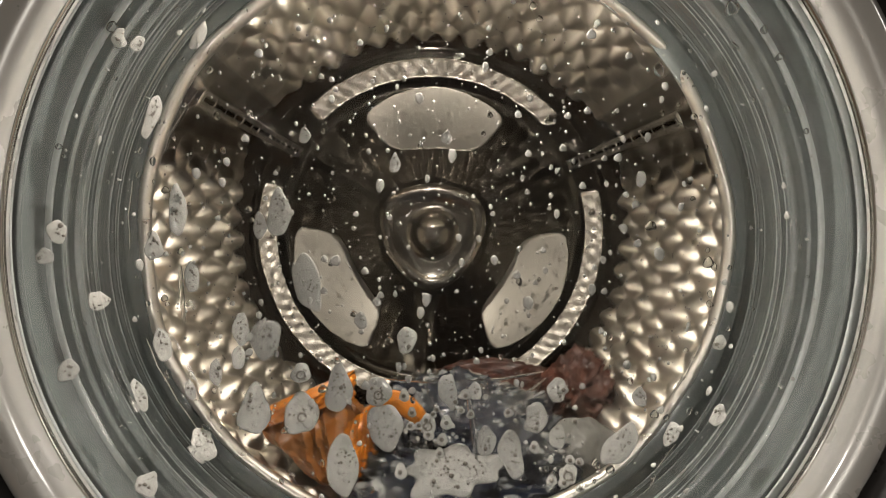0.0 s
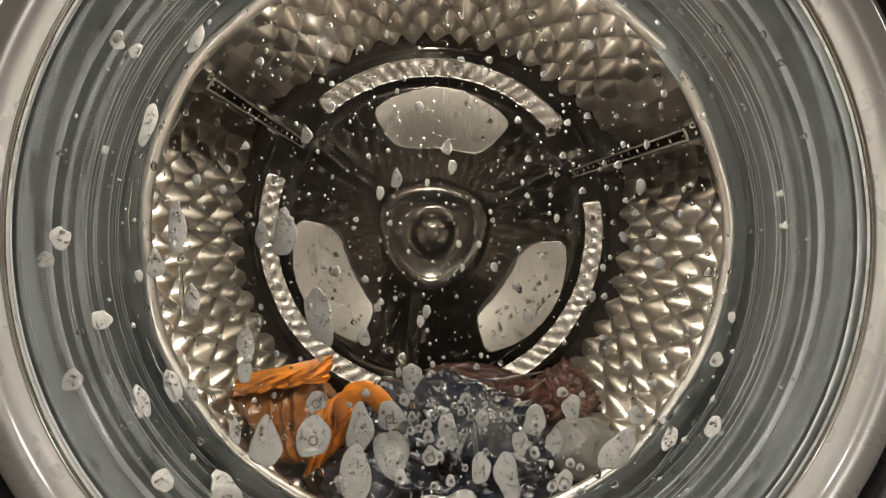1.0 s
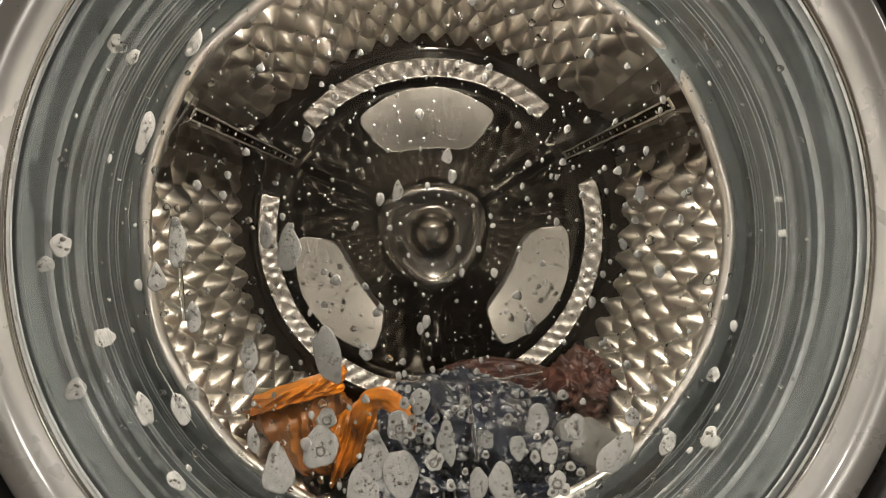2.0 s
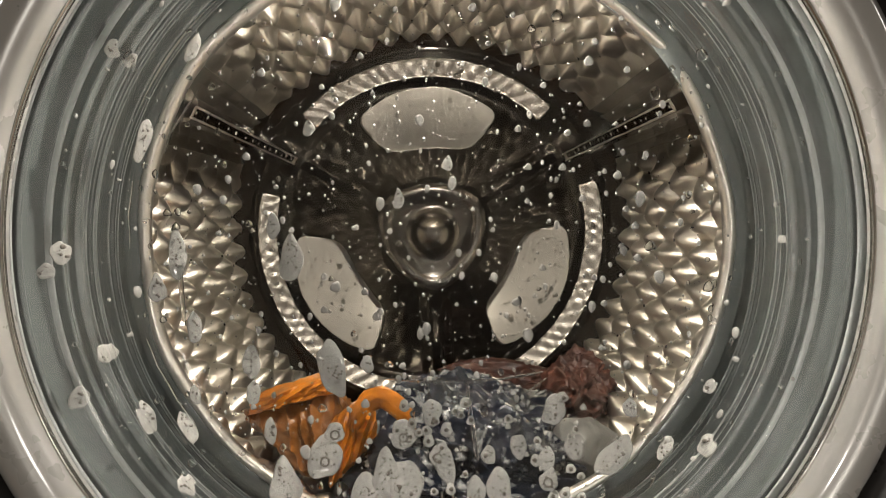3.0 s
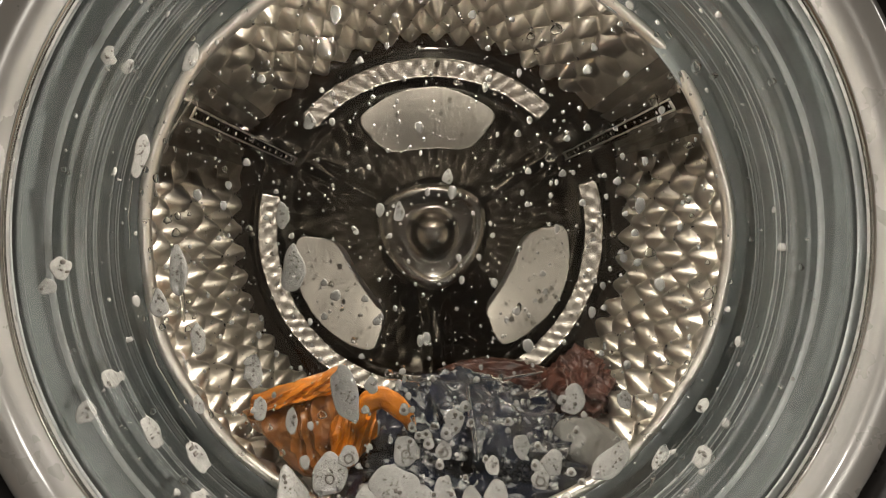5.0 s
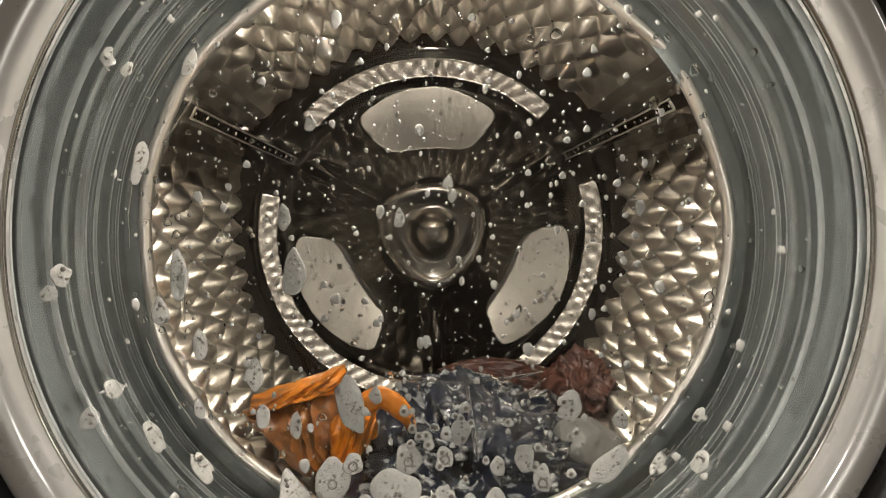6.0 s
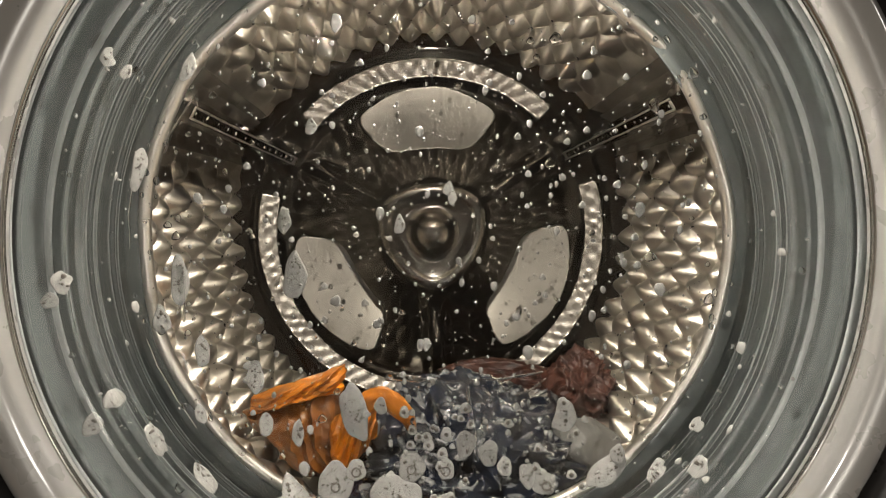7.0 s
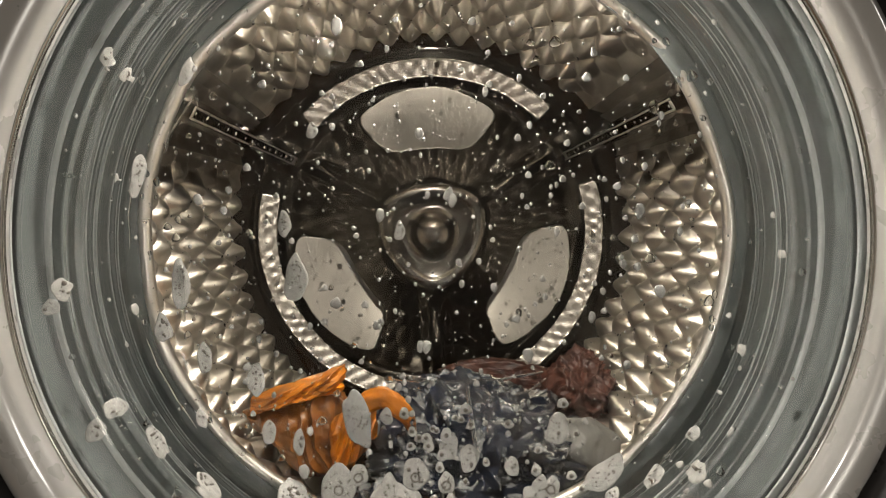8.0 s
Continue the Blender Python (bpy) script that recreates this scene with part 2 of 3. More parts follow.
at_axis(part_of("rim", turned("rim", [(0.1682 + 0.0030 * math.cos(b), 0.1215 + 0.0045 * math.sin(b)) for b in np.linspace(0, 2 * math.pi, 17)], 256, wave=uneven), RIM_STEEL, machine,
                "polished steel rim of the drum opening"))


# lamp housing in the top of the gasket, in front of the drum
lens = part_of("drum_lamp", turned("drum_lamp", smooth_profile([(0.0, 0.0), (0.008, -0.001), (0.011, -0.004), (0.012, -0.012)], 4), 32), RUBBER, machine, "small lamp holder in the gasket")
lens.matrix_local = pose(0.003, 0.124, Z0 + 0.1650, 60, 0, 0)


# ---------------------------------------------------------------- drum (turns about the y axis)
drum = tagged(empty("drum"), "stainless steel drum with honeycomb wall")
drum.parent = machine
DR, DY0, DY1 = 0.240, 0.130, 0.490     # radius, front and back of the wall
CELL = 0.0175                          # how far a cell of the wall bulges inwards


def honeycomb_wall():
    per = 52
    nu, nv = per * 14, 260
    u = np.linspace(0, 1, nu, endpoint=False)[:, None] * np.ones((1, nv))
    v = np.linspace(0, 1, nv)[None, :] * np.ones((nu, 1))
    cu = u * per                                   # in cells
    pitch = 2 * math.pi * DR / per
    cv = v * (DY1 - DY0) / (pitch * 1.50)
    h = math.sqrt(3) / 2
    # uneven pressing: the cells wander a little
    tau = 2 * math.pi
    cu, cv = (cu + 0.035 * np.sin(tau * 9 * u + 5.3 * cv) + 0.025 * np.sin(tau * 23 * u - 2.1 * cv + 1.0),
              cv + 0.035 * np.sin(tau * 13 * u + 3.1 * cv + 0.7) + 0.025 * np.sin(tau * 31 * u + 1.3 * cv))
    best = np.full(u.shape, 9.0)
    second = np.full(u.shape, 9.0)
    row0 = np.floor(cv / h)
    for dr in (-1, 0, 1, 2):
        row = row0 + dr
        shift = np.where(np.mod(row, 2) == 0, 0.0, 0.5)
        base = np.floor(cu - shift)
        for dc in (0, 1):
            x = base + dc + shift
            d = np.hypot(cu - x, cv - row * h)
            second = np.where(d < best, best, np.minimum(second, d))
            best = np.minimum(best, d)
    edge = np.clip((second - best), 0, 1)           # 0 on the joints, about 1 in a cell's middle
    roof = 1 - (1 - np.clip(edge * 1.02, 0, 1)) ** 1.3          # six flattish flanks to a blunt crown
    dome = np.clip(1 - (best / 0.60) ** 2, 0, 1)
    bulge = CELL * (1 + 0.10 * np.sin(tau * 17 * u + 4.4 * cv) + 0.07 * np.sin(tau * 41 * u - 3.7 * cv)) * (0.45 * roof + 0.55 * dome) * sstep(-0.03, 0.06, edge)
    fade = sstep(0.0, 0.03, v) * (1 - 0.7 * sstep(0.955, 0.995, v))
    a = u * 2 * math.pi
    gap = np.ones_like(a)
    for k in range(3):                              # plain strips under the lifters
        c = radians(30 + 120 * k)
        da = np.abs((a - c + np.pi) % (2 * np.pi) - np.pi)
        gap *= 0.12 + 0.88 * sstep(radians(9), radians(19), da)
    r = DR - bulge * fade * gap
    y = DY0 + v * (DY1 - DY0)
    return grid_mesh("drum_wall", np.stack([r * np.cos(a), y, r * np.sin(a)], -1).reshape(-1, 3), nu, nv, True)


part_of("drum_wall", honeycomb_wall(), STEEL_WALL, drum, "honeycomb-embossed polished steel drum wall")

part_of("front_flange", turned("front_flange", smooth_profile([(0.240, 0.131), (0.236, 0.126), (0.20, 0.128), (0.1740, 0.1265), (0.1702, 0.1262), (0.1692, 0.1272), (0.1700, 0.1285), (0.176, 0.1295), (0.20, 0.1315), (0.2395, 0.134)], 8), 256), CHROME, drum,
        "polished rolled steel lip of the drum opening")


def back_plate():
    """Pressed plate: three pads and three arcs that face the opening, on a dished plate with arms towards the lifters."""
    nu, nv = 900, 280
    a = np.linspace(0, 2 * np.pi, nu, endpoint=False)[:, None] * np.ones((1, nv))
    r = np.linspace(0.050, 0.2405, nv)[None, :] * np.ones((nu, 1))
    d = (a - math.pi / 2 + math.pi / 3) % (2 * math.pi / 3) - math.pi / 3      # from the middle of a pad
    base = 0.500 + 0.30 * (r - 0.138)
    base = np.where(r > 0.178, 0.500 + 0.30 * 0.040 - 0.5 * (r - 0.178) * sstep(0.178, 0.19, r), base)
    # arcs
    edges = [0.1885 - r, r - 0.2115, r * (np.abs(d) - radians(46.3))]
    arc = 1 - sstep(-0.0022, 0.0004, np.log(sum(np.exp(np.clip(q / 0.0016, -40, 40)) for q in edges)) * 0.0016)
    y = base * (1 - arc) + (0.497 - 0.42 * (r - 0.198) - 0.00028 * np.sin(2 * np.pi * 0.2 * d / 0.0150 + 1.1 * np.sin(17 * a)) * np.cos((r - 0.2) / 0.0105 * np.pi) - 0.0010 * sstep(0.0085, 0.0105, np.abs(r - 0.2))) * arc
    # plain bowed ring outside the arcs, in which the lamp mirrors
    rim = sstep(0.2125, 0.2150, r)
    y = y * (1 - rim) + (0.4925 - 0.12 * (r - 0.214) - 9.0 * (r - 0.214) ** 2) * rim
    # pads
    across = r * np.sin(d)
    out = r * np.cos(d)
    # a shield: bowed outer edge, slanting ends, hollow inner edge
    sides = [out - 0.1760 + 4.6 * across ** 2, (np.abs(across) - 0.0860 - 0.9 * (out - 0.1365)) / 1.35, 0.1030 - 2.4 * across ** 2 - out]
    inside = np.log(sum(np.exp(np.clip(q / 0.0070, -40, 40)) for q in sides)) * 0.0070
    pad = (1 - sstep(-0.0012, 0.0008, inside)) * (out > 0.05)
    y = y * (1 - pad) + (0.498 - 0.33 * (r - 0.138)) * pad
    # arms to the lifters
    armd = np.abs(r * np.sin(np.pi / 3 - np.abs(d)))
    arm = (1 - sstep(0.004, 0.022, armd)) * sstep(0.055, 0.075, r) * (1 - sstep(0.20, 0.215, r))
    y = y - 0.005 * arm
    # hub seat
    y = y - 0.008 * (1 - sstep(0.058, 0.064, r * (1 - 0.05 * np.cos(3 * d))))
    me = grid_mesh("back_plate", np.stack([r * np.cos(a), y, r * np.sin(a)], -1).reshape(-1, 3), nu, nv, True)
    # near-black plate and ring colours stand in for mirrored darkness
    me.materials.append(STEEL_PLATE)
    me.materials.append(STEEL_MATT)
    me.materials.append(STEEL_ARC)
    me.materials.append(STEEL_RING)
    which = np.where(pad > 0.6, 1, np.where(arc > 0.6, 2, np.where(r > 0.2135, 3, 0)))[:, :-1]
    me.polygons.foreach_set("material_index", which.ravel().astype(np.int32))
    return me


part_of("back_plate", back_plate(), STEEL_PLATE, drum, "pressed polished back plate, its dark reflections painted in, with three brushed pads")


def three_sided(r, y, a):
    d = (a - math.pi / 2) % (2 * math.pi / 3) - math.pi / 3
    k = 1 + 0.16 * sstep(0.026, 0.045, r) * (np.cos(3 * d) * 0.5 + 0.10 * np.cos(6 * d))
    return r * k, y


part_of("hub", turned("hub", smooth_profile([(0.070, 0.482), (0.064, 0.468), (0.059, 0.4620), (0.052, 0.4610), (0.046, 0.4635), (0.034, 0.4665), (0.027, 0.4645), (0.0225, 0.4595), (0.017, 0.4515), (0.009, 0.4477), (0.0, 0.4470)], 8), 120, wave=three_sided), HUB_STEEL, drum,
        "three-sided rounded steel hub")


def lifter():
    """A tapered ridge with two plane flanks along the drum wall, about its own middle line at angle 0."""
    bm = bmesh.new()
    sec = []
    n = 24
    for k in range(n + 1):
        t = k / n
        y = 0.140 + t * 0.345
        lift = 0.064 * (0.55 + 0.45 * sstep(0.0, 0.08, t)) * (1 - 0.8 * sstep(0.90, 1.0, t))
        wide = 0.041 - 0.006 * t
        pts = [(DR + 0.001, wide), (DR - 0.004, wide * 0.93), (DR - lift * 0.5, wide * 0.52), (DR - lift * 0.92, 0.0085), (DR - lift, 0.0050)]
        line = [(r, -w) for r, w in pts] + [(r, w) for r, w in pts[::-1]]
        sec.append([bm.verts.new((r, y, w)) for r, w in line])
    for k in range(n):
        for j in range(len(sec[0]) - 1):
            bm.faces.new((sec[k][j], sec[k][j + 1], sec[k + 1][j + 1], sec[k + 1][j]))
    bm.faces.new(sec[0])
    bm.faces.new(sec[-1][::-1])
    bmesh.ops.recalc_face_normals(bm, faces=bm.faces)
    me = bpy.data.meshes.new("lifter")
    bm.to_mesh(me)
    bm.free()
    return me


def crest():
    """Bright strip with pressed studs along a lifter's edge."""
    bm = box_bm(DR - 0.0650, DR - 0.0630, 0.165, 0.455, -0.0046, -0.0030, 0.0005)
    for z0, z1 in ((0.0030, 0.0046), (-0.0030, 0.0030)):
        rail = bpy.data.meshes.new("rail")
        low = 0.0012 if z0 < 0 else 0.0
        tmp = box_bm(DR - 0.0650 + low, DR - 0.0630, 0.165, 0.455, z0 + 0.0001, z1 - 0.0001, 0.0004)
        tmp.to_mesh(rail)
        tmp.free()
        bm.from_mesh(rail)
    rng = random.Random(3)
    for k in range(14):
        bmesh.ops.create_uvsphere(bm, u_segments=8, v_segments=6, radius=0.0014 * rng.uniform(0.6, 1.2),
                                  matrix=Matrix.Translation((DR - 0.0640, 0.170 + k * 0.0200 + rng.uniform(-0.002, 0.002), rng.uniform(-0.001, 0.001))) @ Matrix.Diagonal((0.5, 1.1, 1.0, 1)))
    me = bpy.data.meshes.new("crest")
    bm.to_mesh(me)
    bm.free()
    return me


def perforations():
    """Drain holes, dark, in the crowns of the honeycomb cells."""
    per, h = 52, math.sqrt(3) / 2
    pitch = 2 * math.pi * DR / per
    bm = bmesh.new()
    rng = random.Random(9)
    for row in range(1, int((DY1 - DY0) / (pitch * 1.50 * h))):
        for c in range(per):
            a = (c + (0.5 if row % 2 else 0.0)) / per * 2 * math.pi
            if min(abs((a - radians(30 + 120 * k) + math.pi) % (2 * math.pi) - math.pi) for k in range(3)) < radians(13):
                continue
            y = DY0 + row * h * pitch * 1.50
            for off in ((0.0, 0.0), (0.5, 0.289)):
                if off[0] == 0.0 and rng.random() < 0.45:
                    continue
                aa, yy = a + off[0] * 2 * math.pi / per, y + off[1] * pitch * 1.50
                r = DR - (CELL if off[0] == 0 else 0.0008)
                m = Matrix.Translation((r * math.cos(aa), yy, r * math.sin(aa))) @ Matrix.Rotation(-aa, 4, "Y") @ Matrix.Diagonal((0.25, 1.3, 1.0, 1))
                bmesh.ops.create_icosphere(bm, subdivisions=1, radius=0.0016 * rng.uniform(0.7, 1.2), matrix=m)
    return bm


tagged(part("drain_holes", perforations(), BLACK, drum, "small dark drain holes"), kind="stuff")


def beads():
    """Water beads standing on the brushed pads and arcs."""
    rng = random.Random(17)
    bm = bmesh.new()
    for k in range(520):
        if k % 2 == 0 and k % 5:
            continue
        d = rng.uniform(-0.62, 0.62) if k % 2 else rng.uniform(-0.75, 0.75)
        r = rng.uniform(0.106, 0.170) if k % 2 else rng.uniform(0.190, 0.208)
        y = 0.498 - 0.33 * (r - 0.138) if k % 2 else 0.497 - 0.42 * (r - 0.198)
        if k % 2 and (r * math.sin(d) / 0.080) ** 2 + ((r * math.cos(d) - 0.142) / 0.034) ** 2 > 0.75:
            continue
        a = d + math.pi / 2 + 2 * math.pi / 3 * rng.randrange(3)
        s = 0.0013 * math.exp(rng.gauss(0, 0.4))
        bmesh.ops.create_icosphere(bm, subdivisions=2, radius=s, matrix=Matrix.Translation((r * math.cos(a), y, r * math.sin(a))) @ Matrix.Diagonal((1, 0.5, 1.25, 1)))
    return bm


tagged(part("water_beads", beads(), WATER, drum, "clear water beads on the brushed steel"), kind="stuff")

LIFT, CREST = lifter(), crest()
for k in range(3):
    ob = part_of("lifter", LIFT, STEEL_DARK, drum, "polished lifter rib with its dark reflections painted in", smooth=False)
    ob.rotation_euler = (0, -radians((27.8, 150, 270)[k]), 0)
    part_of("crest", CREST, RIM_STEEL, ob, "studded bright crest strip")

# ---------------------------------------------------------------- laundry


def cloth_lump(name, size, seed, folds, depth, fine=0.0, level=6, facets=0, crumple=0.0):
    """A crumpled, closed heap of wet cloth: sharp folds on a squashed body; facets: number of flat faces that it collapses into."""
    bm = bmesh.new()
    bmesh.ops.create_icosphere(bm, subdivisions=level, radius=1.0)
    off = Vector((seed * 3.7, seed * 1.3, seed * 5.1))
    rng = random.Random(seed)
    planes = []
    for _ in range(facets):
        n = Vector((rng.gauss(0, 1), rng.gauss(0, 1), rng.gauss(0, 1))).normalized()
        planes.append((n, rng.uniform(0.58, 0.86)))
    for v in bm.verts:
        n = v.co.normalized()
        p = n * folds + off
        warp = Vector((noise.noise(p * 0.7), noise.noise(p * 0.7 + Vector((9, 0, 0))), noise.noise(p * 0.7 + Vector((0, 9, 0)))))
        q = p + warp * 1.2
        ridge = 1 - 2 * abs(noise.noise(q))
        ridge2 = 1 - 2 * abs(noise.noise(q * 2.3 + off))
        k = 1 + depth * (ridge - 0.45) + depth * 0.45 * (ridge2 - 0.45) + 0.22 * noise.noise(n * 1.3 + off)
        for m, d in planes:
            c = n.dot(m)
            if c > 0.05:
                k = min(k, d / c * (1 + 0.06 * (ridge2 - 0.5)) * (1 + 0.10 * (ridge - 0.5)))
        if fine:
            k += fine * (1 - 2 * abs(noise.noise(q * 5.0))) + fine * 0.5 * (1 - 2 * abs(noise.noise(q * 11.0)))
        if crumple:
            k += crumple * (noise.voronoi(q * 1.3)[0][0] - 0.4) + crumple * 0.35 * (noise.voronoi(q * 3.0 + off)[0][0] - 0.4)
        v.co = (n.x * k * size[0], n.y * k * size[1], n.z * k * size[2])
    me = bpy.data.meshes.new(name)
    bm.to_mesh(me)
    bm.free()
    return me


def cloth_strip(name, points, widths, thick, seed):
    """A folded strip of cloth along (x, y, z) points, rounded and uneven across."""
    pts = [Vector(p) for p in points]
    p = [2 * pts[0] - pts[1]] + pts + [2 * pts[-1] - pts[-2]]
    line = []
    for k in range(1, len(p) - 2):
        for t in np.arange(0, 1, 1 / 10):
            q = 0.5 * (2 * p[k] + (p[k + 1] - p[k - 1]) * t + (2 * p[k - 1] - 5 * p[k] + 4 * p[k + 1] - p[k + 2]) * t * t + (3 * p[k] - p[k - 1] - 3 * p[k + 1] + p[k + 2]) * t ** 3)
            line.append((q, float(np.interp(k - 1 + t, range(len(widths)), widths))))
    line.append((pts[-1], widths[-1]))
    rows, n = [], 28
    for i, (q, w) in enumerate(line):
        d = (line[min(i + 1, len(line) - 1)][0] - line[max(i - 1, 0)][0]).normalized()
        side = d.cross(Vector((0, 1, 0))).normalized()
        face = side.cross(d).normalized()
        ring = []
        for k in range(n):
            a = 2 * math.pi * k / n
            f = 1 + 0.35 * (0.5 - abs(noise.noise(Vector((q.x * 60 + seed, math.cos(a) * 1.5, q.z * 60 + math.sin(a)))))) * 1.6
            ring.append(q + side * math.cos(a) * w * 0.5 * f + face * math.sin(a) * thick * 0.5 * f)
        rows.append(ring)
    v = np.array([[tuple(c) for c in ring] for ring in rows]).transpose(1, 0, 2)
    me = grid_mesh(name, v.reshape(-1, 3), n, len(rows), True)
    bm = bmesh.new()
    bm.from_mesh(me)
    bmesh.ops.holes_fill(bm, edges=[e for e in bm.edges if e.is_boundary])
    bmesh.ops.recalc_face_normals(bm, faces=bm.faces)
    bm.to_mesh(me)
    bm.free()
    return me


def cloth_sheet(name, corners, near, deep, bulge, folds, amount, seed, thick=0.004, n=72):
    """A crumpled closed sheet between four (x, z) corners, in turn round it; near: y of its middle, deep: how far its edges fall back;
    folds: (degrees, count) of the creases across it."""
    c = [Vector((x, 0, z)) for x, z in corners]
    rng = random.Random(seed)
    turn, count = radians(folds[0]), folds[1]
    shift = rng.uniform(0, 9)
    front = []
    for i in range(n):
        for j in range(n):
            u, v = i / (n - 1), j / (n - 1)
            wob = 0.05 * noise.noise(Vector((u * 5, v * 5, seed)))
            uu, vv = u + wob * (1 - abs(2 * v - 1) * 0.2), v + 0.05 * noise.noise(Vector((u * 5, v * 5, seed + 7)))
            p = c[0] * (1 - uu) * (1 - vv) + c[1] * uu * (1 - vv) + c[2] * uu * vv + c[3] * (1 - uu) * vv
            rim = min(u, 1 - u, v, 1 - v)
            along = u * math.cos(turn) + v * math.sin(turn)
            w = noise.noise(Vector((u * 2.2, v * 2.2, seed * 1.7)))
            ridge = 1 - 2 * abs(((along * count + 0.9 * w + shift) % 1.0) - 0.5)
            sharp = ridge ** 1.6 * (0.55 + 0.9 * abs(noise.noise(Vector((u * 3, v * 3, seed + 3)))))
            q = Vector((u * 4.5, v * 4.5, seed * 2.1))
            crease = noise.voronoi(q)[0][0] + 0.5 * noise.voronoi(q * 2.3)[0][0]
            hump = (1 - (2 * u - 1) ** 4) * (1 - (2 * v - 1) ** 4)
            y = near + deep * (1 - min(1, rim * 4)) ** 2 - bulge * hump - amount * (sharp + 0.55 * crease)
            front.append((p.x, y, p.z))
    f = np.array(front)
    b = f.copy()
    b[:, 1] += thick
    me = bpy.data.meshes.new(name)
    bm = bmesh.new()
    vs = [[bm.verts.new(p) for p in lot] for lot in (f, b)]
    for i in range(n - 1):
        for j in range(n - 1):
            q = (i * n + j, (i + 1) * n + j, (i + 1) * n + j + 1, i * n + j + 1)
            bm.faces.new([vs[0][k] for k in q])
            bm.faces.new([vs[1][k] for k in q[::-1]])
    loop = [i * n for i in range(n)] + [(n - 1) * n + j for j in range(1, n)] + [i * n + n - 1 for i in range(n - 2, -1, -1)] + [j for j in range(n - 2, 0, -1)]
    for k, m in zip(loop, loop[1:] + loop[:1]):
        bm.faces.new((vs[0][k], vs[0][m], vs[1][m], vs[1][k]))
    bmesh.ops.recalc_face_normals(bm, faces=bm.faces)
    bm.to_mesh(me)
    bm.free()
    return me


orange = tagged(empty("orange_garment"), "crumpled wet orange garment lying in the drum", "garment")
navy = tagged(empty("navy_garment"), "wet navy blue garment heaped at the drum's bottom", "garment")
maroon = tagged(empty("maroon_garment"), "crumpled wet maroon knitted garment lying in the drum", "garment")

def lump(name, thing, mat, size, place, turn=(0, 0, 0), label="", **kw):
    ob = part_of(name, cloth_lump(name, size, **kw), mat, thing, label)
    ob.matrix_local = pose(*place, *turn)
    return ob


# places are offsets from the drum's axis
lump("body", orange, SHADED_ORANGE, (0.046, 0.040, 0.036), (-0.098, 0.285, -0.160), (0, -20, 0), seed=1, folds=2.2, depth=0.17, facets=34, fine=0.018)
part_of("panel", cloth_sheet("panel", [(-0.158, -0.142), (-0.080, -0.118), (-0.070, -0.190), (-0.102, -0.197)], 0.246, 0.014, 0.010, (12, 5.5), 0.0055, 3, n=110), SHADED_ORANGE, orange, "soaked orange panel, browned by painted shade and haze")
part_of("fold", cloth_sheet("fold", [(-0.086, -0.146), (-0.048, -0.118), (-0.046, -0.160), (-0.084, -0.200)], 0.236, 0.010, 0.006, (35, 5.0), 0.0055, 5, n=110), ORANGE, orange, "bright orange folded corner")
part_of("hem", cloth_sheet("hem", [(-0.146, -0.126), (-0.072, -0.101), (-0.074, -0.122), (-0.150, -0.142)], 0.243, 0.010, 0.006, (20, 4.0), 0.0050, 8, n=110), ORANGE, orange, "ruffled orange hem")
part_of("flap", cloth_strip("flap", [(-0.062, 0.235, -0.150), (-0.056, 0.222, -0.128), (-0.040, 0.215, -0.117), (-0.024, 0.216, -0.130), (-0.016, 0.220, -0.147)], (0.010, 0.013, 0.015, 0.011, 0.003), 0.007, 3), ORANGE, orange)
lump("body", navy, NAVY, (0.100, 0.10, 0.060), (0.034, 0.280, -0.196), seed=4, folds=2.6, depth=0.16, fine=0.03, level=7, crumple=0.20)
lump("body", maroon, MAROON, (0.044, 0.052, 0.054), (0.143, 0.350, -0.158), seed=5, folds=2.6, depth=0.2, fine=0.01, facets=40, crumple=0.26)
lump("sleeve", maroon, MAROON, (0.066, 0.035, 0.020), (0.090, 0.440, -0.170), (0, 8, 0), seed=6, folds=2.2, depth=0.2, fine=0.02, crumple=0.2)

suds = tagged(part_of("suds_heap", cloth_lump("suds_heap", (0.030, 0.030, 0.026), 8, 1.6, 0.03), SUDS, None), "dull grey heap of wet suds beside the maroon garment", "suds")
suds.location = (0.118, 0.245, Z0 - 0.172)

# ---------------------------------------------------------------- foam and drops on the drum side of the glass


def glass_pose(x, z, spin=0.0, lift=0.0006):
    """Lies flat on the glass: local z away from it, local y upwards along it."""
    r = math.hypot(x, z)
    e = 0.0015
    slope = (glass_y(r + e) - glass_y(max(r - e, 0))) / (2 * e if r > e else r + e)
    rad = Vector((x / r, 0, z / r)) if r > 1e-6 else Vector((0, 0, 1))
    n = (Vector((0, 1, 0)) - rad * slope).normalized()
    up = Vector((0, 0, 1))
    yv = (up - n * up.dot(n)).normalized()
    xv = yv.cross(n)
    m = Matrix((xv, yv, n)).transposed().to_4x4()
    p = Vector((x, glass_y(r), Z0 + z)) + n * lift
    return Matrix.Translation(p) @ m @ Matrix.Rotation(spin, 4, "Z")


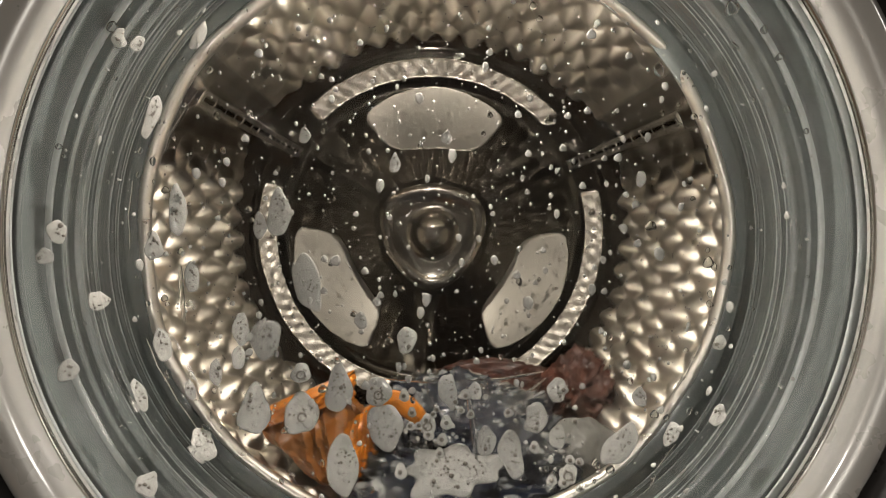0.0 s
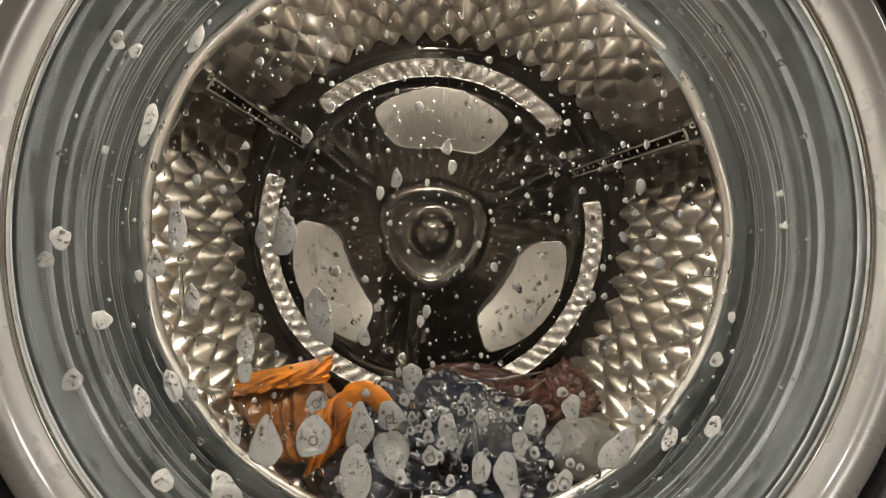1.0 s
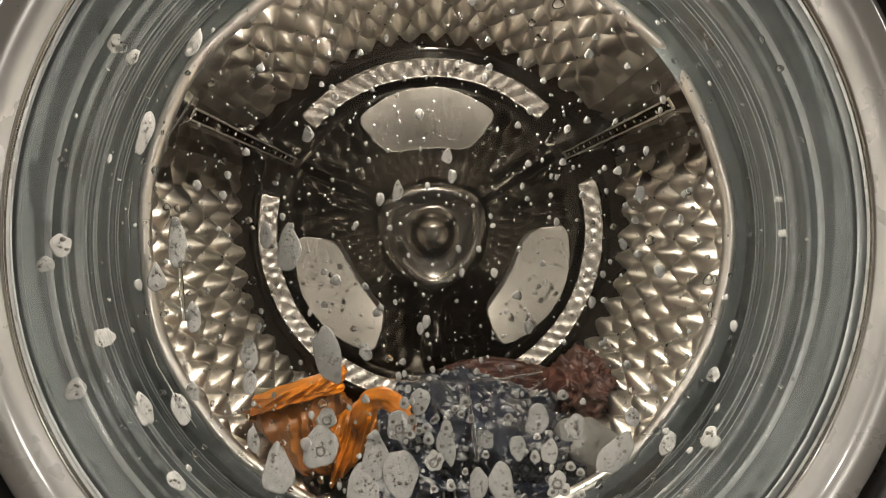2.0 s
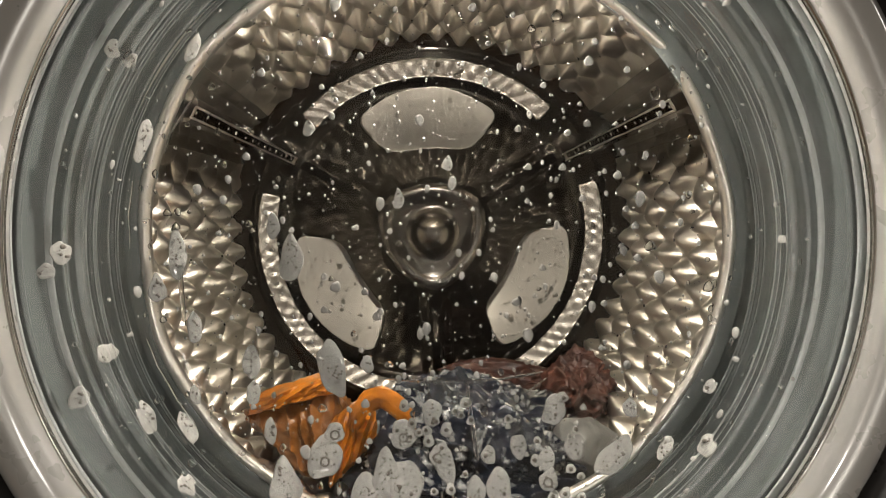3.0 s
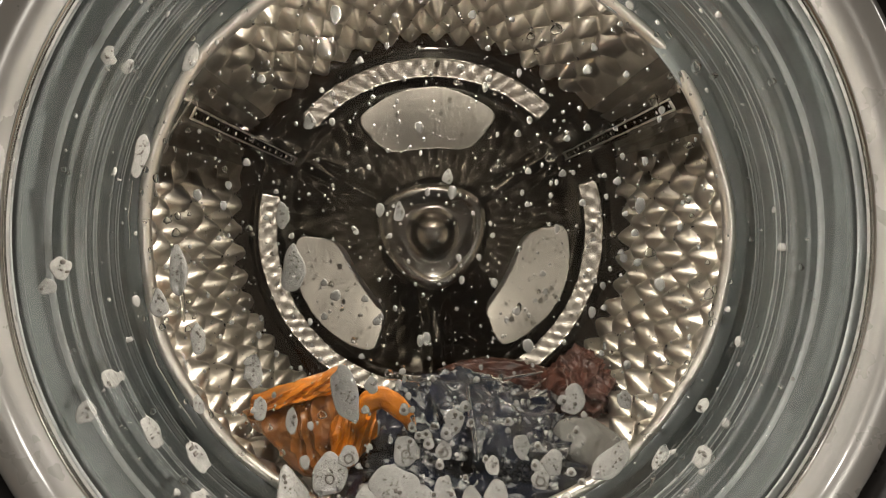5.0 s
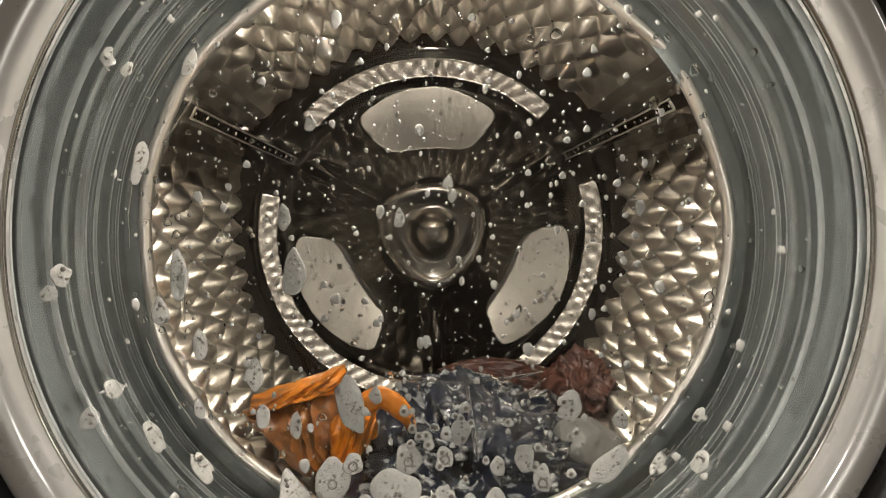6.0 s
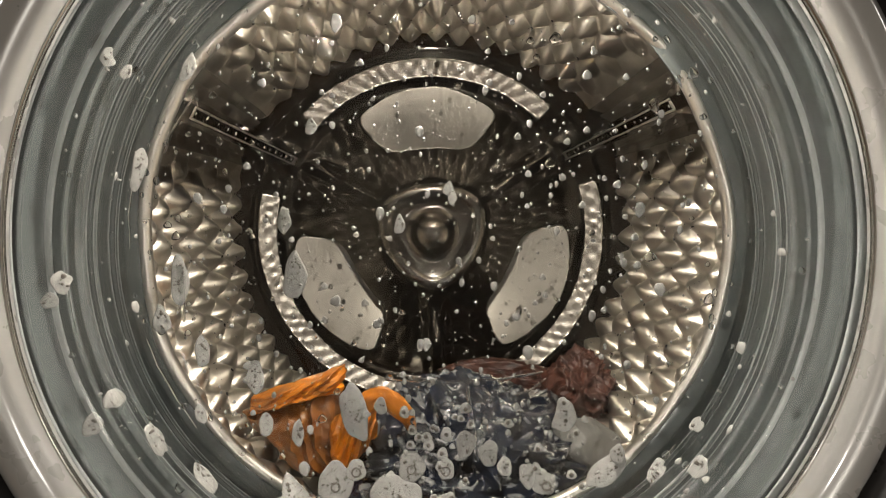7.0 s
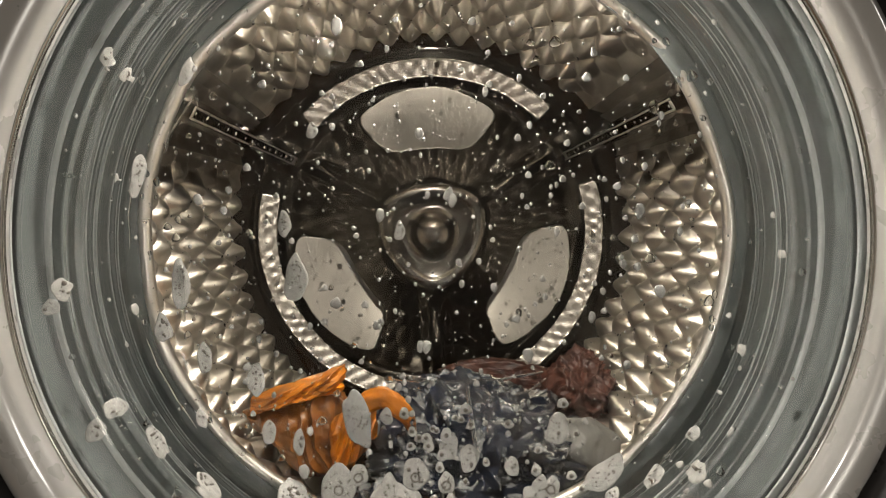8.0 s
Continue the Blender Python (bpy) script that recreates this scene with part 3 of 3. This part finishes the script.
def blob_mesh(name, w, h, kind, seed, nu=44, nv=9):
    """A flat cushion with an uneven outline, in metres; drops are pointed at the top."""
    rng = random.Random(seed)
    ph = [rng.uniform(0, 6.28) for _ in range(5)]
    am = 0.11 if kind == "web" else 0.07
    vs, fs = [], []
    thick = min(w, h) * (0.16 if kind != "dot" else 0.3)
    for side in (1, -1):
        for i in range(nv):
            f = math.sin(math.pi / 2 * i / (nv - 1)) if side == 1 else math.sin(math.pi / 2 * (1 - i / (nv - 1)))
            for k in range(nu):
                a = 2 * math.pi * k / nu
                o = 1 + am * (math.sin(2 * a + ph[0]) * 0.7 + math.sin(3 * a + ph[1]) + 0.6 * math.sin(5 * a + ph[2]) + (1.3 * math.sin(7 * a + ph[3]) if kind == "web" else 0))
                x, y = math.cos(a) * o, math.sin(a) * o
                if kind in ("drop", "dot"):
                    t = (y + 1) / 2
                    x *= 1.08 - (0.55 if kind == "drop" else 0.22) * max(0, t) ** 1.6
                if kind == "long":
                    x *= 1 - 0.25 * y * y * math.sin(ph[4])
                    x += 0.25 * math.sin(1.7 * y + ph[4])
                z = math.sqrt(max(0, 1 - f * f)) * thick * (1 if side == 1 else 0.45) * side
                vs.append((x * f * w / 2, y * f * h / 2, z))
    n2 = 2 * nv
    for i in range(n2 - 1):
        for k in range(nu):
            fs.append((i * nu + k, i * nu + (k + 1) % nu, (i + 1) * nu + (k + 1) % nu, (i + 1) * nu + k))
    me = bpy.data.meshes.new(name)
    me.from_pydata(vs, [], fs)
    bm = bmesh.new()
    bm.from_mesh(me)
    bmesh.ops.remove_doubles(bm, verts=bm.verts, dist=1e-7)
    bmesh.ops.recalc_face_normals(bm, faces=bm.faces)
    bm.to_mesh(me)
    bm.free()
    return me


def bubble_mesh(rad):
    bm = bmesh.new()
    bmesh.ops.create_icosphere(bm, subdivisions=2, radius=rad, matrix=Matrix.Diagonal((1, 1, 0.6, 1)))
    me = bpy.data.meshes.new("bubble")
    bm.to_mesh(me)
    bm.free()
    return me


def ring_mesh(rad):
    bm = bmesh.new()
    vs = []
    for i in range(24):
        a = 2 * math.pi * i / 24
        vs.append([bm.verts.new(((rad + 0.22 * rad * math.cos(b)) * math.cos(a), (rad + 0.22 * rad * math.cos(b)) * math.sin(a), 0.22 * rad * math.sin(b))) for b in (0, 1.05, 2.1, 3.14, 4.19, 5.24)])
    for i in range(24):
        for j in range(6):
            bm.faces.new((vs[i][j], vs[i][(j + 1) % 6], vs[(i + 1) % 24][(j + 1) % 6], vs[(i + 1) % 24][j]))
    bmesh.ops.recalc_face_normals(bm, faces=bm.faces)
    me = bpy.data.meshes.new("bubble_ring")
    bm.to_mesh(me)
    bm.free()
    return me


BUBBLES = [bubble_mesh(r) for r in (0.00025, 0.0004, 0.00065, 0.0011)]
RING = ring_mesh(0.0022)
SLIDES = []                 # (thing, rows) of all that slides on the glass
blob_count = [0]
FOAM_WORDS = {"drop": "pointed white foam drop with small bubbles sliding down the glass", "long": "long white foam streak with small bubbles sliding down the glass",
              "round": "rounded white foam patch with small bubbles sliding down the glass", "ring": "white foam patch round one large bubble on the glass",
              "web": "wide ragged web of white foam slipping down the glass"}


def foam(kind, w, h, *rows, spin=0):
    """Foam patch of w x h millimetres; rows: seconds and the offset from the axis across the glass."""
    blob_count[0] += 1
    rng = random.Random(blob_count[0])
    w, h = w / 1000, h / 1000
    ob = part_of("foam_patch", blob_mesh("foam_patch", w, h, kind, blob_count[0]), FOAM, None)
    tagged(ob, FOAM_WORDS[kind], "foam", "foam patches on the glass")
    for _ in range(int(4 + w * h * 1e6 * 0.06)):
        a, f = rng.uniform(0, 6.28), math.sqrt(rng.random()) * 0.72
        x, y = math.cos(a) * f * w / 2, math.sin(a) * f * h / 2
        if kind == "drop":
            x *= 1 - 0.5 * (y / h + 0.5)
        b = part_of("bubble", rng.choice(BUBBLES[:3] if rng.random() < 0.93 else BUBBLES), BUBBLE, ob)
        b.location = (x, y, -0.072 * min(w, h) * math.sqrt(1 - f * f) - 0.00012)
    if kind == "ring":
        b = part_of("bubble_ring", RING, BUBBLE, ob)
        b.location = (0, -0.1 * h, -0.072 * min(w, h))
    rows = [(t, glass_pose(x, z, radians(spin), lift=0.0004 + 0.07 * min(w, h))) for t, x, z in rows]
    ob.matrix_world = rows[0][1]
    SLIDES.append((ob, rows))


foam("drop", 9.4, 27.9, (0, -0.1350, 0.0185), (1.5, -0.1357, 0.0053), (4.5, -0.1355, -0.0108), (8, -0.1343, -0.0196))
foam("drop", 8.3, 16.3, (0, -0.1296, -0.0164), (1.5, -0.1289, -0.0332), (4.5, -0.1266, -0.0470), (8, -0.1227, -0.0582))
foam("drop", 9.7, 15.6, (0, -0.1447, -0.0002), (1.5, -0.1440, -0.0130), (4.5, -0.1427, -0.0272), (8, -0.1403, -0.0413))
foam("drop", 9.7, 18.8, (0, -0.1070, -0.0451), (1.5, -0.1034, -0.0557), (4.5, -0.1002, -0.0663), (8, -0.0985, -0.0716))
foam("drop", 14.0, 25.4, (0, -0.0872, 0.0174), (1.5, -0.0831, 0.0020), (4.5, -0.0802, -0.0120), (8, -0.0787, -0.0182))
foam("drop", 8.0, 13.9, (0, -0.0973, 0.0103), (1.5, -0.0956, 0.0042), (4.5, -0.0858, 0.0158), (8, -0.0844, 0.0112))
foam("long", 14.3, 32.6, (0, -0.0727, -0.0214), (1, -0.0663, -0.0401), (1.5, -0.0636, -0.0527), (3.5, -0.0582, -0.0712), (4.5, -0.0542, -0.0790), (8, -0.0457, -0.0965), spin=-24)
foam("drop", 10.6, 17.9, (0, -0.1396, -0.0492), (1, -0.1335, -0.0689), (1.5, -0.1310, -0.0748), (4.5, -0.1192, -0.0980), (8, -0.1102, -0.1120))
foam("round", 13.5, 17.8, (0, -0.1171, -0.0977), (1, -0.1044, -0.1152), (1.5, -0.0992, -0.1216), (8, -0.0954, -0.1342))
foam("drop", 17.7, 26.2, (0, -0.0982, -0.0864), (1, -0.0915, -0.1029), (1.5, -0.0876, -0.1103), (4.5, -0.0774, -0.1244), (8, -0.0731, -0.1298))
foam("ring", 18.5, 22.1, (0, -0.0750, -0.0914), (1, -0.0683, -0.1031), (1.5, -0.0660, -0.1060), (4.5, -0.0595, -0.1200), (8, -0.0539, -0.1270))
foam("drop", 15.6, 27.6, (0, -0.0557, -0.0789), (1, -0.0441, -0.1004), (1.5, -0.0394, -0.1085), (3.5, -0.0274, -0.1260), (4.5, -0.0252, -0.1300), (8, -0.0271, -0.1349))
foam("ring", 13.5, 17.2, (0, -0.0341, -0.0817), (1, -0.0278, -0.0949), (1.5, -0.0247, -0.0979), (4.5, -0.0194, -0.1115), (8, -0.0137, -0.1241))
foam("long", 16.7, 33.3, (0, -0.0511, -0.1180), (1, -0.0443, -0.1232), (1.5, -0.0417, -0.1278), (3.5, -0.0373, -0.1370), (8, -0.0358, -0.1475))
foam("round", 19.8, 25.3, (0, -0.0303, -0.1008), (1, -0.0267, -0.1141), (1.5, -0.0239, -0.1196), (3.5, -0.0176, -0.1308), (4.5, -0.0136, -0.1363), (8, -0.0091, -0.1492))
foam("ring", 10.3, 11.5, (0, -0.0761, -0.0706), (1, -0.0677, -0.0860), (1.5, -0.0646, -0.0909), (3.5, -0.0552, -0.1058), (4.5, -0.0511, -0.1116), (8, -0.0440, -0.1233))
foam("web", 52.0, 26.0, (0, 0.0063, -0.1229), (0.3, 0.0077, -0.1308), (0.6, 0.0084, -0.1377), (1, 0.0090, -0.1429), (8, 0.0096, -0.1533))
foam("long", 13.5, 27.0, (0, 0.0945, -0.1060), (1.5, 0.0924, -0.1093), (4.5, 0.0897, -0.1132), (8, 0.0851, -0.1193), spin=24)
foam("round", 8.3, 12.8, (0, 0.1167, -0.0959), (1.5, 0.1149, -0.0989), (4.5, 0.1105, -0.1054), (8, 0.1048, -0.1137))
foam("round", 9.5, 11.1, (0, 0.1333, -0.0817), (1.5, 0.1292, -0.0894), (4.5, 0.1236, -0.0984), (8, 0.1190, -0.1056))
foam("round", 11.0, 9.0, (0, -0.1563, -0.0241), (1.5, -0.1541, -0.0368), (4.5, -0.1492, -0.0559), (8, -0.1445, -0.0703))
foam("round", 7.7, 10.1, (0, -0.1628, 0.0075), (1.5, -0.1625, 0.0032), (4.5, -0.1625, -0.0064), (8, -0.1619, -0.0170))
foam("long", 8.2, 21.2, (0, -0.1390, 0.0622), (1.5, -0.1415, 0.0565), (4.5, -0.1449, 0.0454), (8, -0.1473, 0.0342))
foam("drop", 8.2, 14.2, (0, -0.1152, 0.1003), (1.5, -0.1171, 0.0979), (4.5, -0.1201, 0.0920), (8, -0.1237, 0.0847))
foam("drop", 9.3, 17.0, (0, -0.1413, -0.0685), (1.5, -0.1394, -0.0726), (4.5, -0.1345, -0.0829), (8, -0.1312, -0.0887))
foam("long", 13.8, 24.6, (0, 0.0390, -0.1143), (1, 0.0363, -0.1251), (1.5, 0.0346, -0.1278), (3.5, 0.0317, -0.1330), (8, 0.0269, -0.1463))
foam("round", 10.8, 15.6, (0, 0.0253, -0.1089), (1, 0.0218, -0.1217), (1.5, 0.0210, -0.1259), (4.5, 0.0166, -0.1354), (8, 0.0150, -0.1467))
foam("long", 10.2, 20.5, (0, 0.0051, -0.0817), (1, 0.0050, -0.1035), (1.5, 0.0046, -0.1074), (3.5, 0.0035, -0.1255), (4.5, 0.0031, -0.1312), (8, 0.0023, -0.1442))
foam("round", 9.0, 12.6, (0, 0.0637, -0.1048), (1, 0.0617, -0.1074), (1.5, 0.0603, -0.1100), (4.5, 0.0552, -0.1203), (8, 0.0525, -0.1291))
foam("ring", 9.6, 10.8, (0, 0.0676, -0.1219), (1.5, 0.0637, -0.1256), (4.5, 0.0531, -0.1253), (8, 0.0582, -0.1285))
foam("round", 8.8, 10.3, (0, -0.1278, -0.1014), (1.5, -0.1224, -0.1036), (4.5, -0.1117, -0.1134), (8, -0.1076, -0.1206))
foam("drop", 7.5, 10.0, (0, -0.0435, -0.0420), (1.5, -0.0413, -0.0555), (4.5, -0.0388, -0.0749), (8, -0.0297, -0.0948))
foam("drop", 6.3, 10.7, (0, -0.0245, 0.0439), (1.5, -0.0233, 0.0321), (4.5, -0.0224, 0.0191), (8, -0.0221, 0.0072))
foam("round", 7.2, 7.8, (0, 0.1416, -0.0497), (1.5, 0.1382, -0.0618), (4.5, 0.1316, -0.0779), (8, 0.1239, -0.0926))
foam("drop", 6.7, 8.6, (0, -0.0729, 0.0585), (1.5, -0.0714, 0.0585), (4.5, -0.0703, 0.0660), (8, -0.0690, 0.0610))
foam("drop", 7.8, 13.2, (0, -0.1073, -0.0598), (1.5, -0.1027, -0.0703), (4.5, -0.0965, -0.0846), (8, -0.0904, -0.0983))
foam("drop", 7.3, 13.3, (0, -0.1174, -0.0660), (1.5, -0.1016, -0.1009), (4.5, -0.0814, -0.0936), (8, -0.0753, -0.1047))
foam("long", 12.4, 16.2, (0, 0.0519, -0.0967), (1.5, 0.0510, -0.0982), (4.5, 0.0728, -0.0856), (8, 0.0630, -0.1012))
foam("round", 7.4, 10.5, (0, 0.0193, -0.0818), (1.5, 0.0247, -0.1030), (4.5, 0.0274, -0.1200), (8, 0.0386, -0.1204))
foam("round", 10.6, 14.9, (0, -0.0185, -0.0533), (1.5, -0.0138, -0.0815), (4.5, 0.0050, -0.0969), (8, 0.0157, -0.1170))
foam("round", 10.0, 14.3, (0, 0.0646, -0.0812), (1.5, 0.0733, -0.0944), (4.5, 0.0651, -0.1170), (8, 0.0049, -0.1119))
foam("round", 17.1, 21.1, (0, -0.0949, -0.0516), (1.5, -0.0975, -0.1308), (4.5, -0.0831, -0.1363), (8, -0.0747, -0.1286))
foam("round", 27.6, 19.8, (0, -0.0240, -0.1511), (3.5, -0.0270, -0.1379), (4.5, -0.0258, -0.1287), (8, -0.0241, -0.1357))
foam("round", 7.0, 9.3, (0, -0.1580, -0.0508), (1.5, -0.1559, -0.0570), (4.5, -0.1518, -0.0672), (8, -0.1473, -0.0766))
foam("round", 5.6, 7.0, (0, -0.1660, -0.0028), (1.5, -0.1659, -0.0051), (4.5, -0.1654, -0.0139), (8, -0.1642, -0.0242))
foam("round", 5.7, 8.1, (0, -0.1361, 0.0886), (1.5, -0.1372, 0.0870), (4.5, -0.1404, 0.0816), (8, -0.1410, 0.0806))
foam("round", 6.9, 7.4, (0, -0.1330, 0.0891), (1.5, -0.1351, 0.0849), (4.5, -0.1379, 0.0801), (8, -0.1396, 0.0763))
foam("drop", 6.8, 10.2, (0, -0.1272, -0.0729), (1.5, -0.1263, -0.0732), (4.5, -0.1236, -0.0792), (8, -0.1207, -0.0867))
foam("round", 7.4, 10.2, (0, 0.1063, -0.0818), (1.5, 0.1025, -0.0928), (4.5, 0.0999, -0.0823), (8, 0.0858, -0.1261))
foam("drop", 6.3, 8.2, (0, 0.0036, 0.0578), (1.5, 0.0039, 0.0502), (4.5, 0.0042, 0.0384), (8, 0.0049, 0.0269))
foam("ring", 8.6, 11.6, (0, -0.0069, -0.0998), (1.5, -0.0045, -0.1188), (4.5, 0.0012, -0.1133), (8, 0.0031, -0.1286))
foam("round", 9.0, 13.1, (0, 0.0520, -0.0951), (1.5, 0.0422, -0.1114), (4.5, 0.0438, -0.1100), (8, 0.0476, -0.1335))


def drops():
    rng = random.Random(11)
    shapes = [blob_mesh("foam_dot", 0.001, 0.001 * k, "dot", 50 + i, 18, 5) for i, k in enumerate((1.0, 1.15, 1.3, 1.5))]
    clear = [blob_mesh("water_drop", 0.001, 0.001 * k, "dot", 60 + i, 18, 6) for i, k in enumerate((1.0, 1.1, 1.35))]
    for k in range(500):
        a, r = rng.uniform(0, 6.28), 0.164 * math.sqrt(rng.random() if k < 400 else rng.uniform(0.70, 1.0))
        x, z = r * math.cos(a), r * math.sin(a)
        wet = k >= 400 or rng.random() < (0.2 if r < 0.13 else 0.5)
        ob = part_of("water_drop" if wet else "foam_dot", rng.choice(clear if wet else shapes), WATER if wet else FOAM, None)
        ob["label"] = "clear water drop hanging on the door glass" if wet else "small white foam dot on the door glass"
        ob["category"] = "drop"
        ob["group"] = "water drops on the glass" if wet else "foam dots on the glass"
        s = min(6.0, 2.2 * math.exp(rng.gauss(0.15, 0.38)))
        ob.scale = (s, s, s)
        v = 0.0042 * s / 3.5 * rng.uniform(0.7, 1.3)          # metres a second at first, then slower
        rows = []
        for t in (0.0, 1.5, 4.5, 8.0):
            zz = z + 0.012 - v * 4.0 * (1 - math.exp(-t / 4.0))
            rr = math.hypot(x, zz)
            f = min(1.0, 0.165 / rr) if rr > 0 else 1
            rows.append((t, glass_pose(x * f, zz * f)))
        ob.matrix_world = rows[0][1] @ Matrix.Diagonal((s, s, s, 1))
        SLIDES.append((ob, rows))


drops()


def lower_discs():
    """Foam discs, each round a bubble, low on the glass."""
    rng = random.Random(23)
    shapes = [blob_mesh("foam_disc", 0.001, 0.001 * k, "round", 80 + i, 24, 5) for i, k in enumerate((1.0, 1.15, 1.35))]
    for k in range(30):
        x, z = rng.uniform(-0.024, 0.075), rng.uniform(-0.140, -0.088)
        s = rng.uniform(3.2, 6.5)
        ob = tagged(part_of("foam_disc", rng.choice(shapes), FOAM, None), "pale round foam disc with a bubble on the glass", "foam", "foam discs low on the glass")
        ob.scale = (s, s, s)
        b = part_of("bubble", BUBBLES[3], BUBBLE, ob)
        b.scale = (1.1 / s, 1.1 / s, 1.1 / s)
        b.location = (rng.uniform(-1, 1) * 0.0001, rng.uniform(-1, 1) * 0.0001, -0.00008)
        v = 0.0020 * rng.uniform(0.6, 1.5)
        SLIDES.append((ob, [(t, glass_pose(x, z + 0.010 - v * 5.0 * (1 - math.exp(-t / 5.0)))) for t in (0.0, 1.5, 4.5, 8.0)]))


lower_discs()


def runnel(width, *points):
    """A thin bead of water standing on the glass along offsets from the axis."""
    line = []
    for (x0, z0), (x1, z1) in zip(points, points[1:]):
        for t in np.arange(0, 1, 0.125):
            line.append((x0 + (x1 - x0) * t, z0 + (z1 - z0) * t))
    line.append(points[-1])
    rows = []
    for i, (x, z) in enumerate(line):
        m = glass_pose(x, z, lift=0.0003)
        x0, z0 = line[max(i - 1, 0)]
        x1, z1 = line[min(i + 1, len(line) - 1)]
        d = (glass_pose(x1, z1).translation - glass_pose(x0, z0).translation).normalized()
        n = m.col[2].to_3d()
        side = d.cross(n).normalized()
        w = width * (0.25 + 0.75 * math.sin(math.pi * (i + 0.5) / len(line)) ** 0.5) * (1 + 0.3 * noise.noise(Vector((i * 0.45, width * 1e4, 0))))
        rows.append([tuple(m.translation + side * w * 0.5 * math.cos(a) + n * w * (0.4 if math.sin(a) > 0 else 0.05) * math.sin(a)) for a in np.linspace(0, 2 * math.pi, 12, endpoint=False)])
    me = grid_mesh("water_runnel", np.array(rows).transpose(1, 0, 2).reshape(-1, 3), 12, len(rows), True)
    tagged(part_of("water_runnel", me, WATER, None), "clear thin runnel of water standing on the door glass", "water", "water runnels on the glass")


runnel(0.0016, (-0.0310, -0.0744), (-0.0091, -0.0763), (0.0130, -0.0764), (0.0351, -0.0749), (0.0577, -0.0709))
runnel(0.0025, (0.0149, -0.0786), (0.0167, -0.0939), (0.0190, -0.1089), (0.0203, -0.1188))
runnel(0.0013, (0.0397, -0.0847), (0.0491, -0.0815), (0.0586, -0.0746))
runnel(0.0014, (-0.1215, 0.0774), (-0.1271, 0.0689), (-0.1348, 0.0560), (-0.1381, 0.0463))
runnel(0.0016, (-0.1448, -0.0451), (-0.1397, -0.0590), (-0.1308, -0.0761), (-0.1215, -0.0902))
runnel(0.0015, (0.1354, -0.0521), (0.1283, -0.0670), (0.1211, -0.0789))
runnel(0.0014, (0.1170, -0.0994), (0.1080, -0.1100), (0.1007, -0.1190))
runnel(0.0026, (-0.1346, -0.0108), (-0.1337, -0.0255), (-0.1323, -0.0399))
runnel(0.0013, (-0.1490, 0.0314), (-0.1515, 0.0152), (-0.1516, -0.0011))


def specks():
    """The finest spray on the glass."""
    rng = random.Random(5)
    bm = bmesh.new()
    for k in range(1700):
        a, r = rng.uniform(0, 6.28), 0.164 * math.sqrt(rng.random())
        s = 0.00042 * math.exp(rng.gauss(0, 0.45))
        m = glass_pose(r * math.cos(a), r * math.sin(a)) @ Matrix.Diagonal((s, s * rng.uniform(1, 1.5), s * 0.6, 1))
        bmesh.ops.create_icosphere(bm, subdivisions=1, radius=1.0, matrix=m)
    tagged(part("spray", bm, FOAM, None), "fine white spray of droplets on the door glass", "spray", kind="stuff")


specks()

# drum angle, seconds and degrees against the clock
SWING = [(0.0, -1.2), (0.1, 6.7), (0.2, 13.0), (0.3, 15.9), (0.4, 16.2), (0.5, 15.2), (0.6, 11.3), (0.7, 6.7), (0.8, 1.5), (0.9, -2.3), (1.0, -4.7),
         (1.1, -5.7), (1.2, -5.7), (1.3, -5.0), (1.5, -1.2), (1.7, 2.0), (2.0, 2.6), (2.8, 2.2), (3.5, 2.3), (4.5, 2.4), (8.0, 2.4)]


def motions():
    walk(drum, [(t, pose(0, 0, Z0, 0, -a, 0)) for t, a in SWING])
    for thing, follow, lead in ((orange, 0.8, 7.0), (navy, 0.8, 2.0), (maroon, 0.85, 3.0)):
        walk(thing, [(t, pose(0, 0, Z0, 0, -(a - 2.4) * follow - lead * max(0.0, 1 - t / 0.3), 0)) for t, a in SWING])
    for thing, rows in SLIDES:
        walk(thing, rows)


motions()
